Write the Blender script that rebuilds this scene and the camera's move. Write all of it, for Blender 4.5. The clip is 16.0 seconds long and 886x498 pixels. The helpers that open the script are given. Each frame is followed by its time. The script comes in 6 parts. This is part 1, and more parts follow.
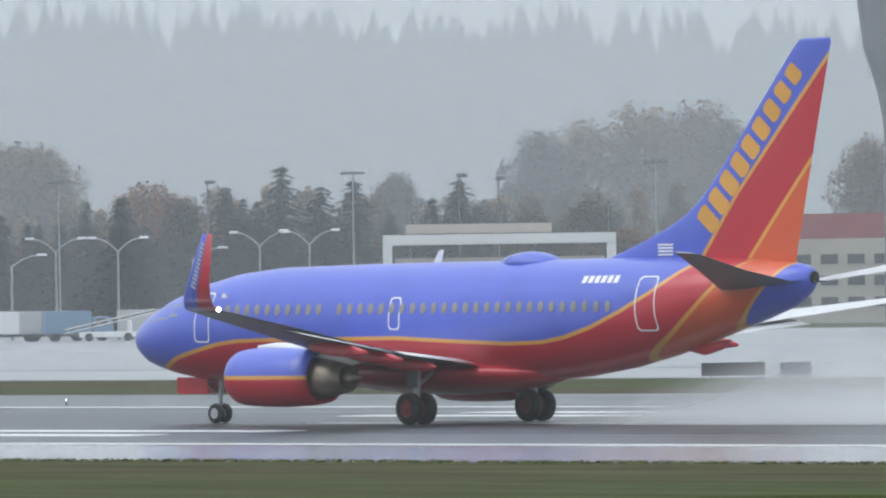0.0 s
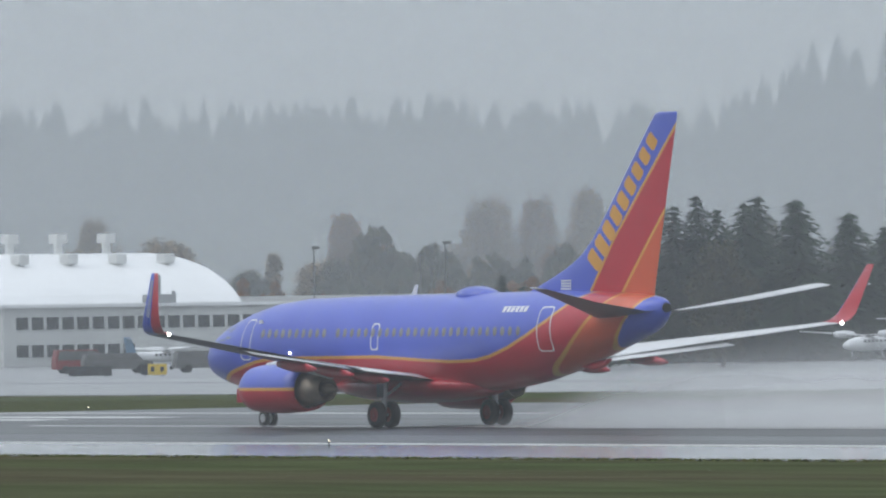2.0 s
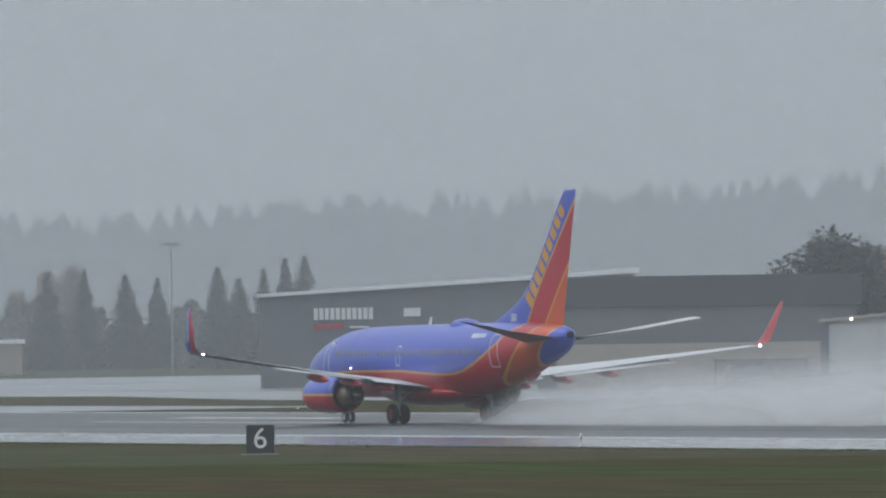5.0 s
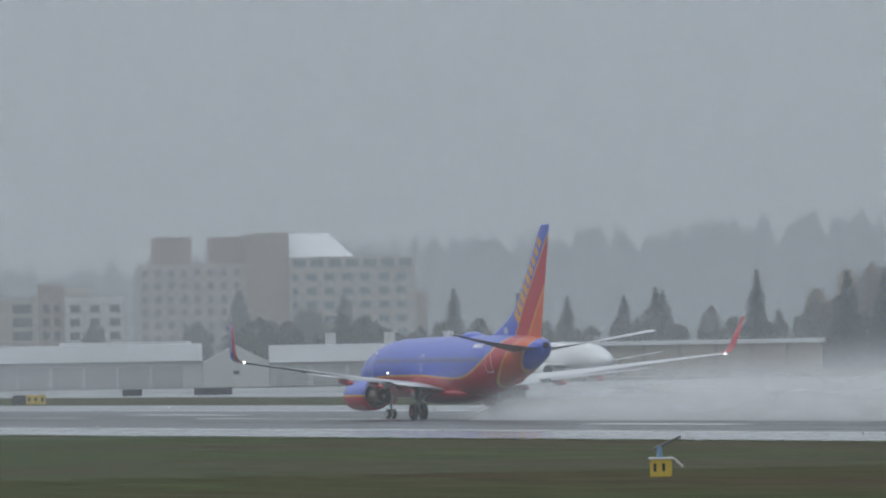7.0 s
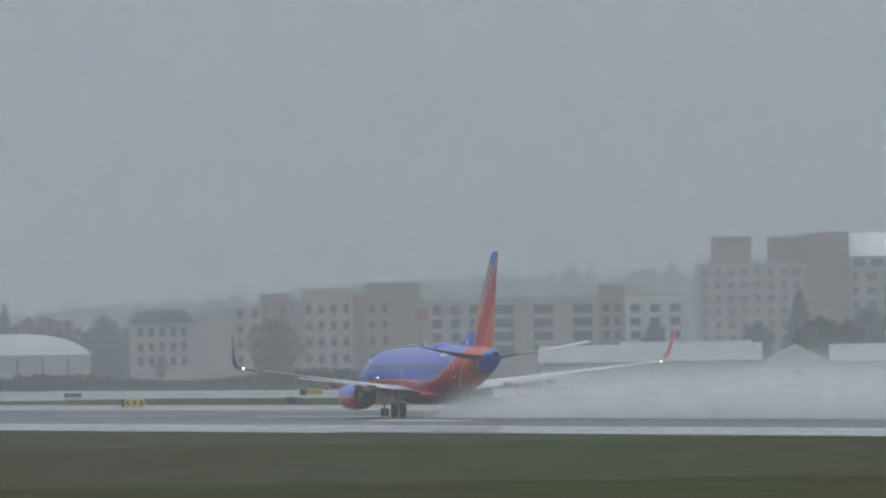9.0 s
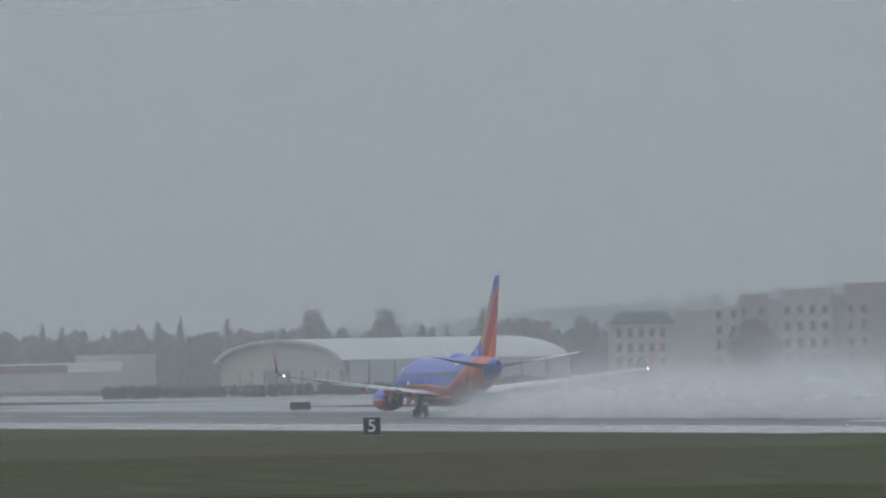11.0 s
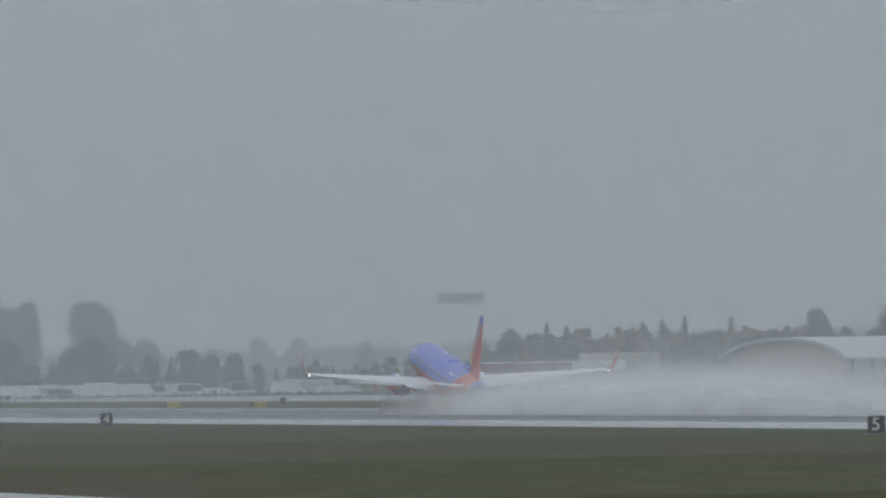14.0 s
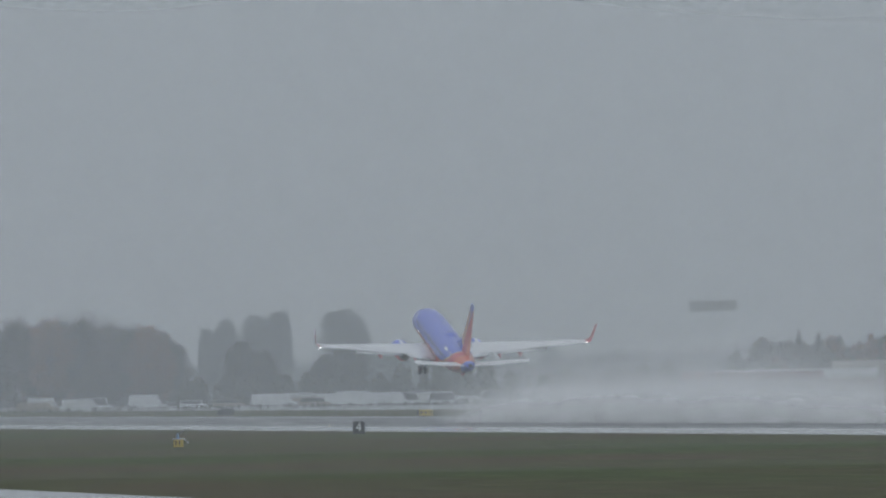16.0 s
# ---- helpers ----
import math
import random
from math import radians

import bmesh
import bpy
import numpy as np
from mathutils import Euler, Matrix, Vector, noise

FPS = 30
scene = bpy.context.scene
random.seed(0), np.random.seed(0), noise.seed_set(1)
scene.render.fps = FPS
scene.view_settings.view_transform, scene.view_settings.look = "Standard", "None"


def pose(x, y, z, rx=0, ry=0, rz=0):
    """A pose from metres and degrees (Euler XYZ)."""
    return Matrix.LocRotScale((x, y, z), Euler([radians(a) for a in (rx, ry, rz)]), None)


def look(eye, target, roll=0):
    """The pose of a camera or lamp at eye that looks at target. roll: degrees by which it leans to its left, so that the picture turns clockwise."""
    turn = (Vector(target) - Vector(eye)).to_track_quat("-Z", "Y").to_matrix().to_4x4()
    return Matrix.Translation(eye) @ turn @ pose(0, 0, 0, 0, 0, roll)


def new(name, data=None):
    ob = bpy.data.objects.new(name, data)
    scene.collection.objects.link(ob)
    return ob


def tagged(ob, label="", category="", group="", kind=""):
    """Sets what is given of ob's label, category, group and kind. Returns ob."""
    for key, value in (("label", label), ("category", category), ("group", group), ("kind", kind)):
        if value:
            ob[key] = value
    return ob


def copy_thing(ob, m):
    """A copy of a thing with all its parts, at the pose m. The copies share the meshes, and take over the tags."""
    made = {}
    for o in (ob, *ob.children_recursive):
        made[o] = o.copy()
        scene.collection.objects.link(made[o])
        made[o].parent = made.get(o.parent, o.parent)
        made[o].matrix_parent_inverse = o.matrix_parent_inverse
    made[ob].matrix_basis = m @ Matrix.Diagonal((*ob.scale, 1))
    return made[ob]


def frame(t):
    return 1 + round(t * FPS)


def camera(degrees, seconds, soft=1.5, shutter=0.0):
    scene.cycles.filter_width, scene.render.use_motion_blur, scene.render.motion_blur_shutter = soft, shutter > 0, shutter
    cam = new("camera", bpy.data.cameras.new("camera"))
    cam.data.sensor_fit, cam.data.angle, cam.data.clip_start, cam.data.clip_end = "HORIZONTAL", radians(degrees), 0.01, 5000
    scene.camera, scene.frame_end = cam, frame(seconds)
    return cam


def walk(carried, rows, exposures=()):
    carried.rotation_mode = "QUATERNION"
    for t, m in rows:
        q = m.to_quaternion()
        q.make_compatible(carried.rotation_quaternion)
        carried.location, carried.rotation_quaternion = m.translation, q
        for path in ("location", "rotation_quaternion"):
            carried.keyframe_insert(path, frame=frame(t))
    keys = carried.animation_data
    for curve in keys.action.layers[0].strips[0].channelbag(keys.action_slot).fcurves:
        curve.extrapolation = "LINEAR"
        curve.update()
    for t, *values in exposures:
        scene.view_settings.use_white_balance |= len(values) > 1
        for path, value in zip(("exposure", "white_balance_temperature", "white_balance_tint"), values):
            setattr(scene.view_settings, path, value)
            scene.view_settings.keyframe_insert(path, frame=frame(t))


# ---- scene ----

# ================= camera: a tripod pan with a long lens =================
cam = camera(4.9955, 16.0, soft=2.2)
EYE = 5.12
PAN = [(0.0, 45.089, 0.141, 0.83), (0.5, 47.702, 0.187, 0.85), (1.0, 50.093, 0.233, 0.88), (1.5, 52.346, 0.271, 0.86),
       (2.0, 54.506, 0.31, 0.86), (2.5, 56.441, 0.339, 0.92), (3.0, 58.263, 0.369, 0.97), (3.5, 59.944, 0.396, 0.92),
       (6.0, 66.737, 0.499, 0.92), (6.5, 67.82, 0.511, 0.97), (7.0, 68.824, 0.529, 1.0), (7.5, 69.713, 0.543, 0.98),
       (8.0, 70.494, 0.555, 0.97), (8.5, 71.255, 0.566, 0.91), (9.0, 71.984, 0.578, 0.99), (9.5, 72.725, 0.59, 0.98),
       (10.0, 73.426, 0.606, 1.05), (12.5, 76.288, 0.643, 1.03)]
PAN += [(13.0, 76.747, 0.645, 1.03), (13.5, 77.132, 0.66, 1.08), (14.0, 77.529, 0.673, 1.03), (14.5, 77.936, 0.687, 1.07),
        (15.0, 78.313, 0.697, 1.07), (15.5, 78.662, 0.714, 1.08), (16.0, 78.951, 0.744, 1.09)]
walk(cam, [(t, pose(0, 0, EYE, 90 + p, r, y)) for t, y, p, r in PAN],
     exposures=[(0.0, 0.94), (0.5, 0.84), (1.0, 0.79), (2.0, 0.59), (2.5, 0.44), (3.5, 0.37), (6.0, 0.32), (7.0, 0.24), (10.0, 0.14), (16.0, 0.03)])
scene.cycles.transparent_max_bounces = 64

# ================= light: rain overcast =================
SKY = 0.80
world = bpy.data.worlds.new("overcast_sky")
scene.world = world
world.use_nodes = True
wt = world.node_tree
wt.nodes.clear()
w_out = wt.nodes.new("ShaderNodeOutputWorld")
w_sky = wt.nodes.new("ShaderNodeTexSky")
w_sky.sky_type, w_sky.sun_disc, w_sky.sun_elevation, w_sky.sun_rotation = "NISHITA", False, radians(38), radians(150)
w_bg = wt.nodes.new("ShaderNodeBackground")
w_bg.inputs["Strength"].default_value = 0.012
wt.links.new(w_sky.outputs[0], w_bg.inputs["Color"])
w_tc = wt.nodes.new("ShaderNodeTexCoord")
w_sep = wt.nodes.new("ShaderNodeSeparateXYZ")
w_map = wt.nodes.new("ShaderNodeMapRange")
w_map.inputs["From Min"].default_value, w_map.inputs["From Max"].default_value = 0.0, 1.0
w_map.inputs["To Min"].default_value, w_map.inputs["To Max"].default_value = 0.50, 1.0
w_cloud = wt.nodes.new("ShaderNodeBackground")
w_cloud.inputs["Color"].default_value = (0.87, 0.95, 1.035, 1)
w_mul = wt.nodes.new("ShaderNodeMath")
w_mul.operation = "MULTIPLY"
w_mul.inputs[1].default_value = SKY
w_add = wt.nodes.new("ShaderNodeAddShader")
wt.links.new(w_tc.outputs["Generated"], w_sep.inputs[0])
wt.links.new(w_sep.outputs["Z"], w_map.inputs["Value"])
wt.links.new(w_map.outputs[0], w_mul.inputs[0])
wt.links.new(w_mul.outputs[0], w_cloud.inputs["Strength"])
wt.links.new(w_cloud.outputs[0], w_add.inputs[0])
wt.links.new(w_bg.outputs[0], w_add.inputs[1])
wt.links.new(w_add.outputs[0], w_out.inputs["Surface"])
sun = new("sun", bpy.data.lights.new("sun", "SUN"))
sun.data.energy, sun.data.angle, sun.data.color = 0.5, radians(40), (1.0, 0.97, 0.93)
sun.matrix_world = look((0, 0, 100), (40, 70, 0))


# ================= materials =================
def mat(name, color, rough=0.6, metal=0.0, vary=0.12, scale=1.0, bump=0.0, second=None, coat=0.0, stretch=None, spec=0.5):
    """A painted or natural surface with variation at two scales; second: a colour mixed in by large patches."""
    m = bpy.data.materials.new(name)
    m.use_nodes = True
    nt = m.node_tree
    b = nt.nodes["Principled BSDF"]
    b.inputs["Roughness"].default_value, b.inputs["Metallic"].default_value = rough, metal
    b.inputs["Coat Weight"].default_value = coat
    b.inputs["Specular IOR Level"].default_value = spec
    tc = nt.nodes.new("ShaderNodeTexCoord")
    mp = nt.nodes.new("ShaderNodeMapping")
    if stretch:
        mp.inputs["Scale"].default_value = stretch
    nt.links.new(tc.outputs["Object"], mp.inputs["Vector"])
    big, fine = nt.nodes.new("ShaderNodeTexNoise"), nt.nodes.new("ShaderNodeTexNoise")
    big.inputs["Scale"].default_value, fine.inputs["Scale"].default_value = scale, scale * 9
    big.inputs["Detail"].default_value, fine.inputs["Detail"].default_value = 4, 3
    for n in (big, fine):
        nt.links.new(mp.outputs[0], n.inputs["Vector"])
    ramp = nt.nodes.new("ShaderNodeValToRGB")
    ramp.color_ramp.elements[0].position, ramp.color_ramp.elements[1].position = 0.35, 0.65
    c2 = second or [c * (1 - vary * 2) for c in color]
    ramp.color_ramp.elements[0].color, ramp.color_ramp.elements[1].color = (*c2, 1), (*color, 1)
    nt.links.new(big.outputs["Fac"], ramp.inputs["Fac"])
    hsv = nt.nodes.new("ShaderNodeHueSaturation")
    mr = nt.nodes.new("ShaderNodeMapRange")
    mr.inputs["To Min"].default_value, mr.inputs["To Max"].default_value = 1 - vary * 1.5, 1 + vary * 1.5
    nt.links.new(fine.outputs["Fac"], mr.inputs["Value"])
    nt.links.new(mr.outputs[0], hsv.inputs["Value"])
    nt.links.new(ramp.outputs["Color"], hsv.inputs["Color"])
    nt.links.new(hsv.outputs[0], b.inputs["Base Color"])
    rr = nt.nodes.new("ShaderNodeMapRange")
    rr.inputs["To Min"].default_value, rr.inputs["To Max"].default_value = max(0.02, rough - 0.1), min(1, rough + 0.1)
    nt.links.new(big.outputs["Fac"], rr.inputs["Value"])
    nt.links.new(rr.outputs[0], b.inputs["Roughness"])
    if bump:
        bp = nt.nodes.new("ShaderNodeBump")
        bp.inputs["Strength"].default_value, bp.inputs["Distance"].default_value = 0.6, bump
        nt.links.new(fine.outputs["Fac"], bp.inputs["Height"])
        nt.links.new(bp.outputs[0], b.inputs["Normal"])
    return m


def glow(name, color, strength):
    m = bpy.data.materials.new(name)
    m.use_nodes = True
    b = m.node_tree.nodes["Principled BSDF"]
    b.inputs["Base Color"].default_value = (*color, 1)
    b.inputs["Emission Color"].default_value = (*color, 1)
    b.inputs["Emission Strength"].default_value = strength
    return m


def leafy(name, color, second, rough=1.0):
    """Foliage: colour varies leaf by leaf and tree by tree."""
    m = bpy.data.materials.new(name)
    m.use_nodes = True
    nt = m.node_tree
    b = nt.nodes["Principled BSDF"]
    b.inputs["Roughness"].default_value = rough
    b.inputs["Specular IOR Level"].default_value = 0.0
    geo = nt.nodes.new("ShaderNodeNewGeometry")
    info = nt.nodes.new("ShaderNodeObjectInfo")
    mix = nt.nodes.new("ShaderNodeMix")
    mix.data_type = "RGBA"
    mix.inputs["A"].default_value, mix.inputs["B"].default_value = (*color, 1), (*second, 1)
    nt.links.new(geo.outputs["Random Per Island"], mix.inputs["Factor"])
    hsv = nt.nodes.new("ShaderNodeHueSaturation")
    mr = nt.nodes.new("ShaderNodeMapRange")
    mr.inputs["To Min"].default_value, mr.inputs["To Max"].default_value = 0.7, 1.35
    nt.links.new(info.outputs["Random"], mr.inputs["Value"])
    nt.links.new(mr.outputs[0], hsv.inputs["Value"])
    nt.links.new(mix.outputs["Result"], hsv.inputs["Color"])
    nt.links.new(hsv.outputs[0], b.inputs["Base Color"])
    return m


def vapour(name, color, density, low, high, patch=0.0, patch_scale=0.01, radial=False):
    """Airborne droplets as a thin veil: partly clear, partly scattering light to both sides. It thins from height low to high,
    or, if radial, from the middle of its piece to the rim."""
    m = bpy.data.materials.new(name)
    m.use_nodes = True
    nt = m.node_tree
    nt.nodes.clear()
    out = nt.nodes.new("ShaderNodeOutputMaterial")
    mix = nt.nodes.new("ShaderNodeMixShader")
    clear = nt.nodes.new("ShaderNodeBsdfTransparent")
    scatter = nt.nodes.new("ShaderNodeMixShader")
    d, tr = nt.nodes.new("ShaderNodeBsdfDiffuse"), nt.nodes.new("ShaderNodeBsdfTranslucent")
    d.inputs["Color"].default_value = tr.inputs["Color"].default_value = (*color, 1)
    nt.links.new(d.outputs[0], scatter.inputs[1])
    nt.links.new(tr.outputs[0], scatter.inputs[2])
    tc = nt.nodes.new("ShaderNodeTexCoord")
    noise_n = nt.nodes.new("ShaderNodeTexNoise")
    noise_n.inputs["Scale"].default_value = patch_scale
    noise_n.inputs["Detail"].default_value = 5 if radial else 2
    mp = nt.nodes.new("ShaderNodeMapping")
    mp.inputs["Scale"].default_value = (0.22, 1, 1) if radial else (1, 1, 1)
    nt.links.new(tc.outputs["Object"], mp.inputs["Vector"])
    nt.links.new(mp.outputs[0], noise_n.inputs["Vector"])
    pr = nt.nodes.new("ShaderNodeMapRange")
    pr.interpolation_type = "SMOOTHSTEP"
    pr.inputs["From Min"].default_value, pr.inputs["From Max"].default_value = (0.25, 0.75) if radial else (0.0, 1.0)
    pr.inputs["To Min"].default_value, pr.inputs["To Max"].default_value = 1 - patch, 1.0
    nt.links.new(noise_n.outputs["Fac"], pr.inputs["Value"])
    fall = nt.nodes.new("ShaderNodeMapRange")
    fall.interpolation_type = "SMOOTHSTEP"
    fall.inputs["To Min"].default_value, fall.inputs["To Max"].default_value = density, 0.0
    if radial:
        at_uv = nt.nodes.new("ShaderNodeAttribute")
        at_uv.attribute_name = "rim"
        nt.links.new(at_uv.outputs["Fac"], fall.inputs["Value"])
        fall.inputs["From Min"].default_value, fall.inputs["From Max"].default_value = low, high
    else:
        sep = nt.nodes.new("ShaderNodeSeparateXYZ")
        nt.links.new(tc.outputs["Object"], sep.inputs[0])
        nt.links.new(sep.outputs["Z"], fall.inputs["Value"])
        fall.inputs["From Min"].default_value, fall.inputs["From Max"].default_value = low, high
    mul = nt.nodes.new("ShaderNodeMath")
    mul.operation = "MULTIPLY"
    mul.use_clamp = True
    nt.links.new(pr.outputs[0], mul.inputs[0])
    nt.links.new(fall.outputs[0], mul.inputs[1])
    nt.links.new(mul.outputs[0], mix.inputs["Fac"])
    nt.links.new(clear.outputs[0], mix.inputs[1])
    nt.links.new(scatter.outputs[0], mix.inputs[2])
    nt.links.new(mix.outputs[0], out.inputs["Surface"])
    return m


BLUE, RED, GOLD, ORANGE = (0.075, 0.115, 0.54), (0.46, 0.017, 0.034), (0.66, 0.33, 0.06), (0.58, 0.092, 0.030)


def livery(name, tail=False, rough=0.32):
    """Paint in fields: blue over red with a gold cheat line, orange and blue again towards the tail."""
    m = bpy.data.materials.new(name)
    m.use_nodes = True
    nt = m.node_tree
    b = nt.nodes["Principled BSDF"]
    b.inputs["Roughness"].default_value, b.inputs["Coat Weight"].default_value = rough, 0.35
    b.inputs["Coat Roughness"].default_value = 0.12

    def field(attr, lo, hi, below, above):
        a = nt.nodes.new("ShaderNodeAttribute")
        a.attribute_name = attr
        r = nt.nodes.new("ShaderNodeMapRange")
        r.inputs["From Min"].default_value, r.inputs["From Max"].default_value = lo, hi
        nt.links.new(a.outputs["Fac"], r.inputs["Value"])
        mx = nt.nodes.new("ShaderNodeMix")
        mx.data_type = "RGBA"
        nt.links.new(r.outputs[0], mx.inputs["Factor"])
        for socket, c in (("A", below), ("B", above)):
            if isinstance(c, tuple):
                mx.inputs[socket].default_value = (*c, 1)
            else:
                nt.links.new(c, mx.inputs[socket])
        return mx.outputs["Result"]

    c = field("d3", -0.01, 0.01, BLUE, GOLD)
    c = field("d3", 0.09, 0.11, c, ORANGE)
    c = field("d2", -0.01, 0.01, c, GOLD)
    c = field("d2", 0.12, 0.14, c, RED)
    c = field("d1", -0.01, 0.01, c, GOLD)
    c = field("d1", 0.12, 0.14, c, BLUE)
    tc = nt.nodes.new("ShaderNodeTexCoord")
    n = nt.nodes.new("ShaderNodeTexNoise")
    n.inputs["Scale"].default_value, n.inputs["Detail"].default_value = 0.9, 6
    nt.links.new(tc.outputs["Object"], n.inputs["Vector"])
    mr = nt.nodes.new("ShaderNodeMapRange")
    mr.inputs["To Min"].default_value, mr.inputs["To Max"].default_value = 0.86, 1.12
    nt.links.new(n.outputs["Fac"], mr.inputs["Value"])
    hsv = nt.nodes.new("ShaderNodeHueSaturation")
    nt.links.new(mr.outputs[0], hsv.inputs["Value"])
    nt.links.new(c, hsv.inputs["Color"])
    nt.links.new(hsv.outputs[0], b.inputs["Base Color"])
    return m


LIVERY = livery("painted_skin")
BLUE_P = mat("blue_paint", BLUE, 0.3, vary=0.08, scale=0.8, coat=0.3)
RED_P = mat("red_paint", RED, 0.35, vary=0.08, scale=0.8, coat=0.3)
GOLD_P = mat("gold_paint", GOLD, 0.4, vary=0.06, scale=0.8)
ORANGE_P = mat("orange_paint", ORANGE, 0.4, vary=0.06, scale=0.8)
WHITE_P = mat("white_paint", (0.78, 0.79, 0.80), 0.35, vary=0.05, scale=0.6)
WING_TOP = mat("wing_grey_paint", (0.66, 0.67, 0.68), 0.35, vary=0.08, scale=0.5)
# Darker copy of the wing grey: the underside's shade is put into the colour.
WING_DARK = mat("wing_grey_shaded", (0.16, 0.16, 0.18), 0.4, vary=0.1, scale=0.5)
BARE = mat("bare_metal", (0.55, 0.56, 0.58), 0.25, 0.9, vary=0.06, scale=1.5)
HOT = mat("heat_stained_nozzle", (0.34, 0.28, 0.22), 0.4, 0.7, vary=0.2, scale=2.0)
DARK = mat("dark_opening", (0.012, 0.012, 0.014), 0.6, vary=0.1)
GLASS = mat("dark_cabin_glass", (0.13, 0.13, 0.13), 0.12, vary=0.1, scale=3)
COCKPIT = mat("cockpit_glass", (0.30, 0.33, 0.32), 0.08, vary=0.1, scale=3)
BEACON = glow("red_beacon_glow", (1, 0.05, 0.03), 2)
PANE = mat("cabin_window_pane", (0.27, 0.26, 0.27), 0.2, vary=0.15, scale=2)
TYRE = mat("tyre_rubber", (0.025, 0.025, 0.027), 0.65, vary=0.15, scale=5)
HUB = mat("wheel_hub_red", (0.22, 0.02, 0.02), 0.5, vary=0.15, scale=5)
STRUT = mat("gear_strut_grey", (0.45, 0.46, 0.48), 0.4, 0.3, vary=0.1, scale=4)
LAMP_W = glow("white_strobe", (1, 0.97, 0.9), 7)
GRASS = mat("wet_grass", (0.054, 0.070, 0.027), 0.95, vary=0.34, scale=0.03, second=(0.072, 0.058, 0.034), spec=0.0, stretch=(0.4, 1.3, 1))
ASPHALT = mat("wet_asphalt", (0.042, 0.043, 0.048), 0.38, vary=0.12, scale=0.03, bump=0.0, stretch=(0.25, 3, 1), spec=0.4)
RUBBER = mat("rubbered_wet_asphalt", (0.022, 0.022, 0.025), 0.42, vary=0.15, scale=0.05, stretch=(0.15, 3, 1))
CONCRETE = mat("wet_concrete", (0.29, 0.295, 0.305), 0.13, vary=0.08, scale=0.02, stretch=(0.3, 2, 1), spec=0.6)
APRON = mat("wet_apron_concrete", (0.24, 0.245, 0.25), 0.32, vary=0.14, scale=0.012, stretch=(0.4, 1.5, 1), spec=0.45)
PAINT_L = mat("runway_marking_white", (0.80, 0.80, 0.78), 0.4, vary=0.06, scale=0.2)
BARK = mat("bark", (0.06, 0.045, 0.035), 0.9, vary=0.2, scale=2)
CONIFER = leafy("conifer_needles", (0.016, 0.026, 0.018), (0.030, 0.042, 0.026))
AUTUMN = leafy("autumn_leaves", (0.20, 0.072, 0.018), (0.10, 0.062, 0.026))
OLIVE = leafy("olive_leaves", (0.038, 0.046, 0.024), (0.065, 0.058, 0.030))
BEIGE = leafy("beige_autumn_leaves", (0.19, 0.115, 0.050), (0.105, 0.082, 0.044))
WOODS = leafy("far_wood", (0.026, 0.036, 0.030), (0.032, 0.042, 0.032))
WALL_W = mat("white_metal_siding", (0.62, 0.63, 0.62), 0.5, vary=0.05, scale=0.15)
WALL_T = mat("tan_panel", (0.36, 0.32, 0.26), 0.6, vary=0.06, scale=0.15)
WALL_G = mat("grey_siding", (0.16, 0.17, 0.18), 0.6, vary=0.08, scale=0.1)
WALL_B = mat("beige_render", (0.33, 0.25, 0.20), 0.7, vary=0.06, scale=0.1)
WALL_L = mat("dull_white_siding", (0.47, 0.48, 0.48), 0.55, vary=0.07, scale=0.12)
ROOF_L = mat("dull_white_roof", (0.50, 0.51, 0.52), 0.5, vary=0.08, scale=0.08)
# Far hotel panes: haze is put into the colour, paler than WINDOW.
HAZY = mat("hazy_hotel_glass", (0.20, 0.19, 0.18), 0.3, vary=0.1, scale=0.3)
WALL_P = mat("pale_render", (0.42, 0.38, 0.33), 0.7, vary=0.06, scale=0.1)
NAVY_P = mat("navy_paint", (0.025, 0.03, 0.10), 0.35, vary=0.08, scale=0.8)
BLADES = leafy("grass_blades", (0.075, 0.105, 0.026), (0.080, 0.068, 0.026))
ROOF_W = mat("white_membrane_roof", (0.86, 0.87, 0.88), 0.35, vary=0.05, scale=0.08)
ROOF_D = mat("dark_roof", (0.07, 0.075, 0.085), 0.5, vary=0.1, scale=0.1)
ROOF_G = mat("green_glazed_roof", (0.035, 0.13, 0.10), 0.55, vary=0.1, scale=0.3)
ROOF_M = mat("weathered_metal_roof", (0.38, 0.39, 0.40), 0.5, vary=0.08, scale=0.1)
ROOF_B = mat("blue_metal_roof", (0.16, 0.27, 0.40), 0.35, vary=0.08, scale=0.3)
WINDOW = mat("window_glass_dark", (0.022, 0.025, 0.028), 0.3, vary=0.1, scale=0.3)
TEAL_W = mat("window_glass_teal", (0.10, 0.16, 0.17), 0.12, vary=0.1, scale=0.3)
POLE = mat("galvanised_pole", (0.30, 0.31, 0.32), 0.45, 0.4, vary=0.1, scale=1)
POLE_D = mat("dark_pole", (0.11, 0.11, 0.11), 0.5, vary=0.1, scale=1)
GREEN_B = mat("green_container_paint", (0.03, 0.085, 0.065), 0.5, vary=0.1, scale=0.5)
YELLOW = mat("yellow_sign_panel", (0.66, 0.46, 0.04), 0.4, vary=0.08, scale=1)
BLACK = mat("black_sign_panel", (0.018, 0.018, 0.022), 0.4, vary=0.08, scale=1)
SIGN_W = mat("white_sign_legend", (0.80, 0.80, 0.80), 0.4, vary=0.03, scale=1)
MIST = [vapour("mist_veil", (0.845, 0.88, 0.918), 0.062, 40, 330, patch=0.12, patch_scale=0.006), vapour("mist_veil_far", (0.845, 0.88, 0.918), 0.088, 40, 330, patch=0.12, patch_scale=0.006),
        vapour("mist_veil_cloud", (0.845, 0.883, 0.92), 0.30, 60, 400, patch=0.08, patch_scale=0.004)]
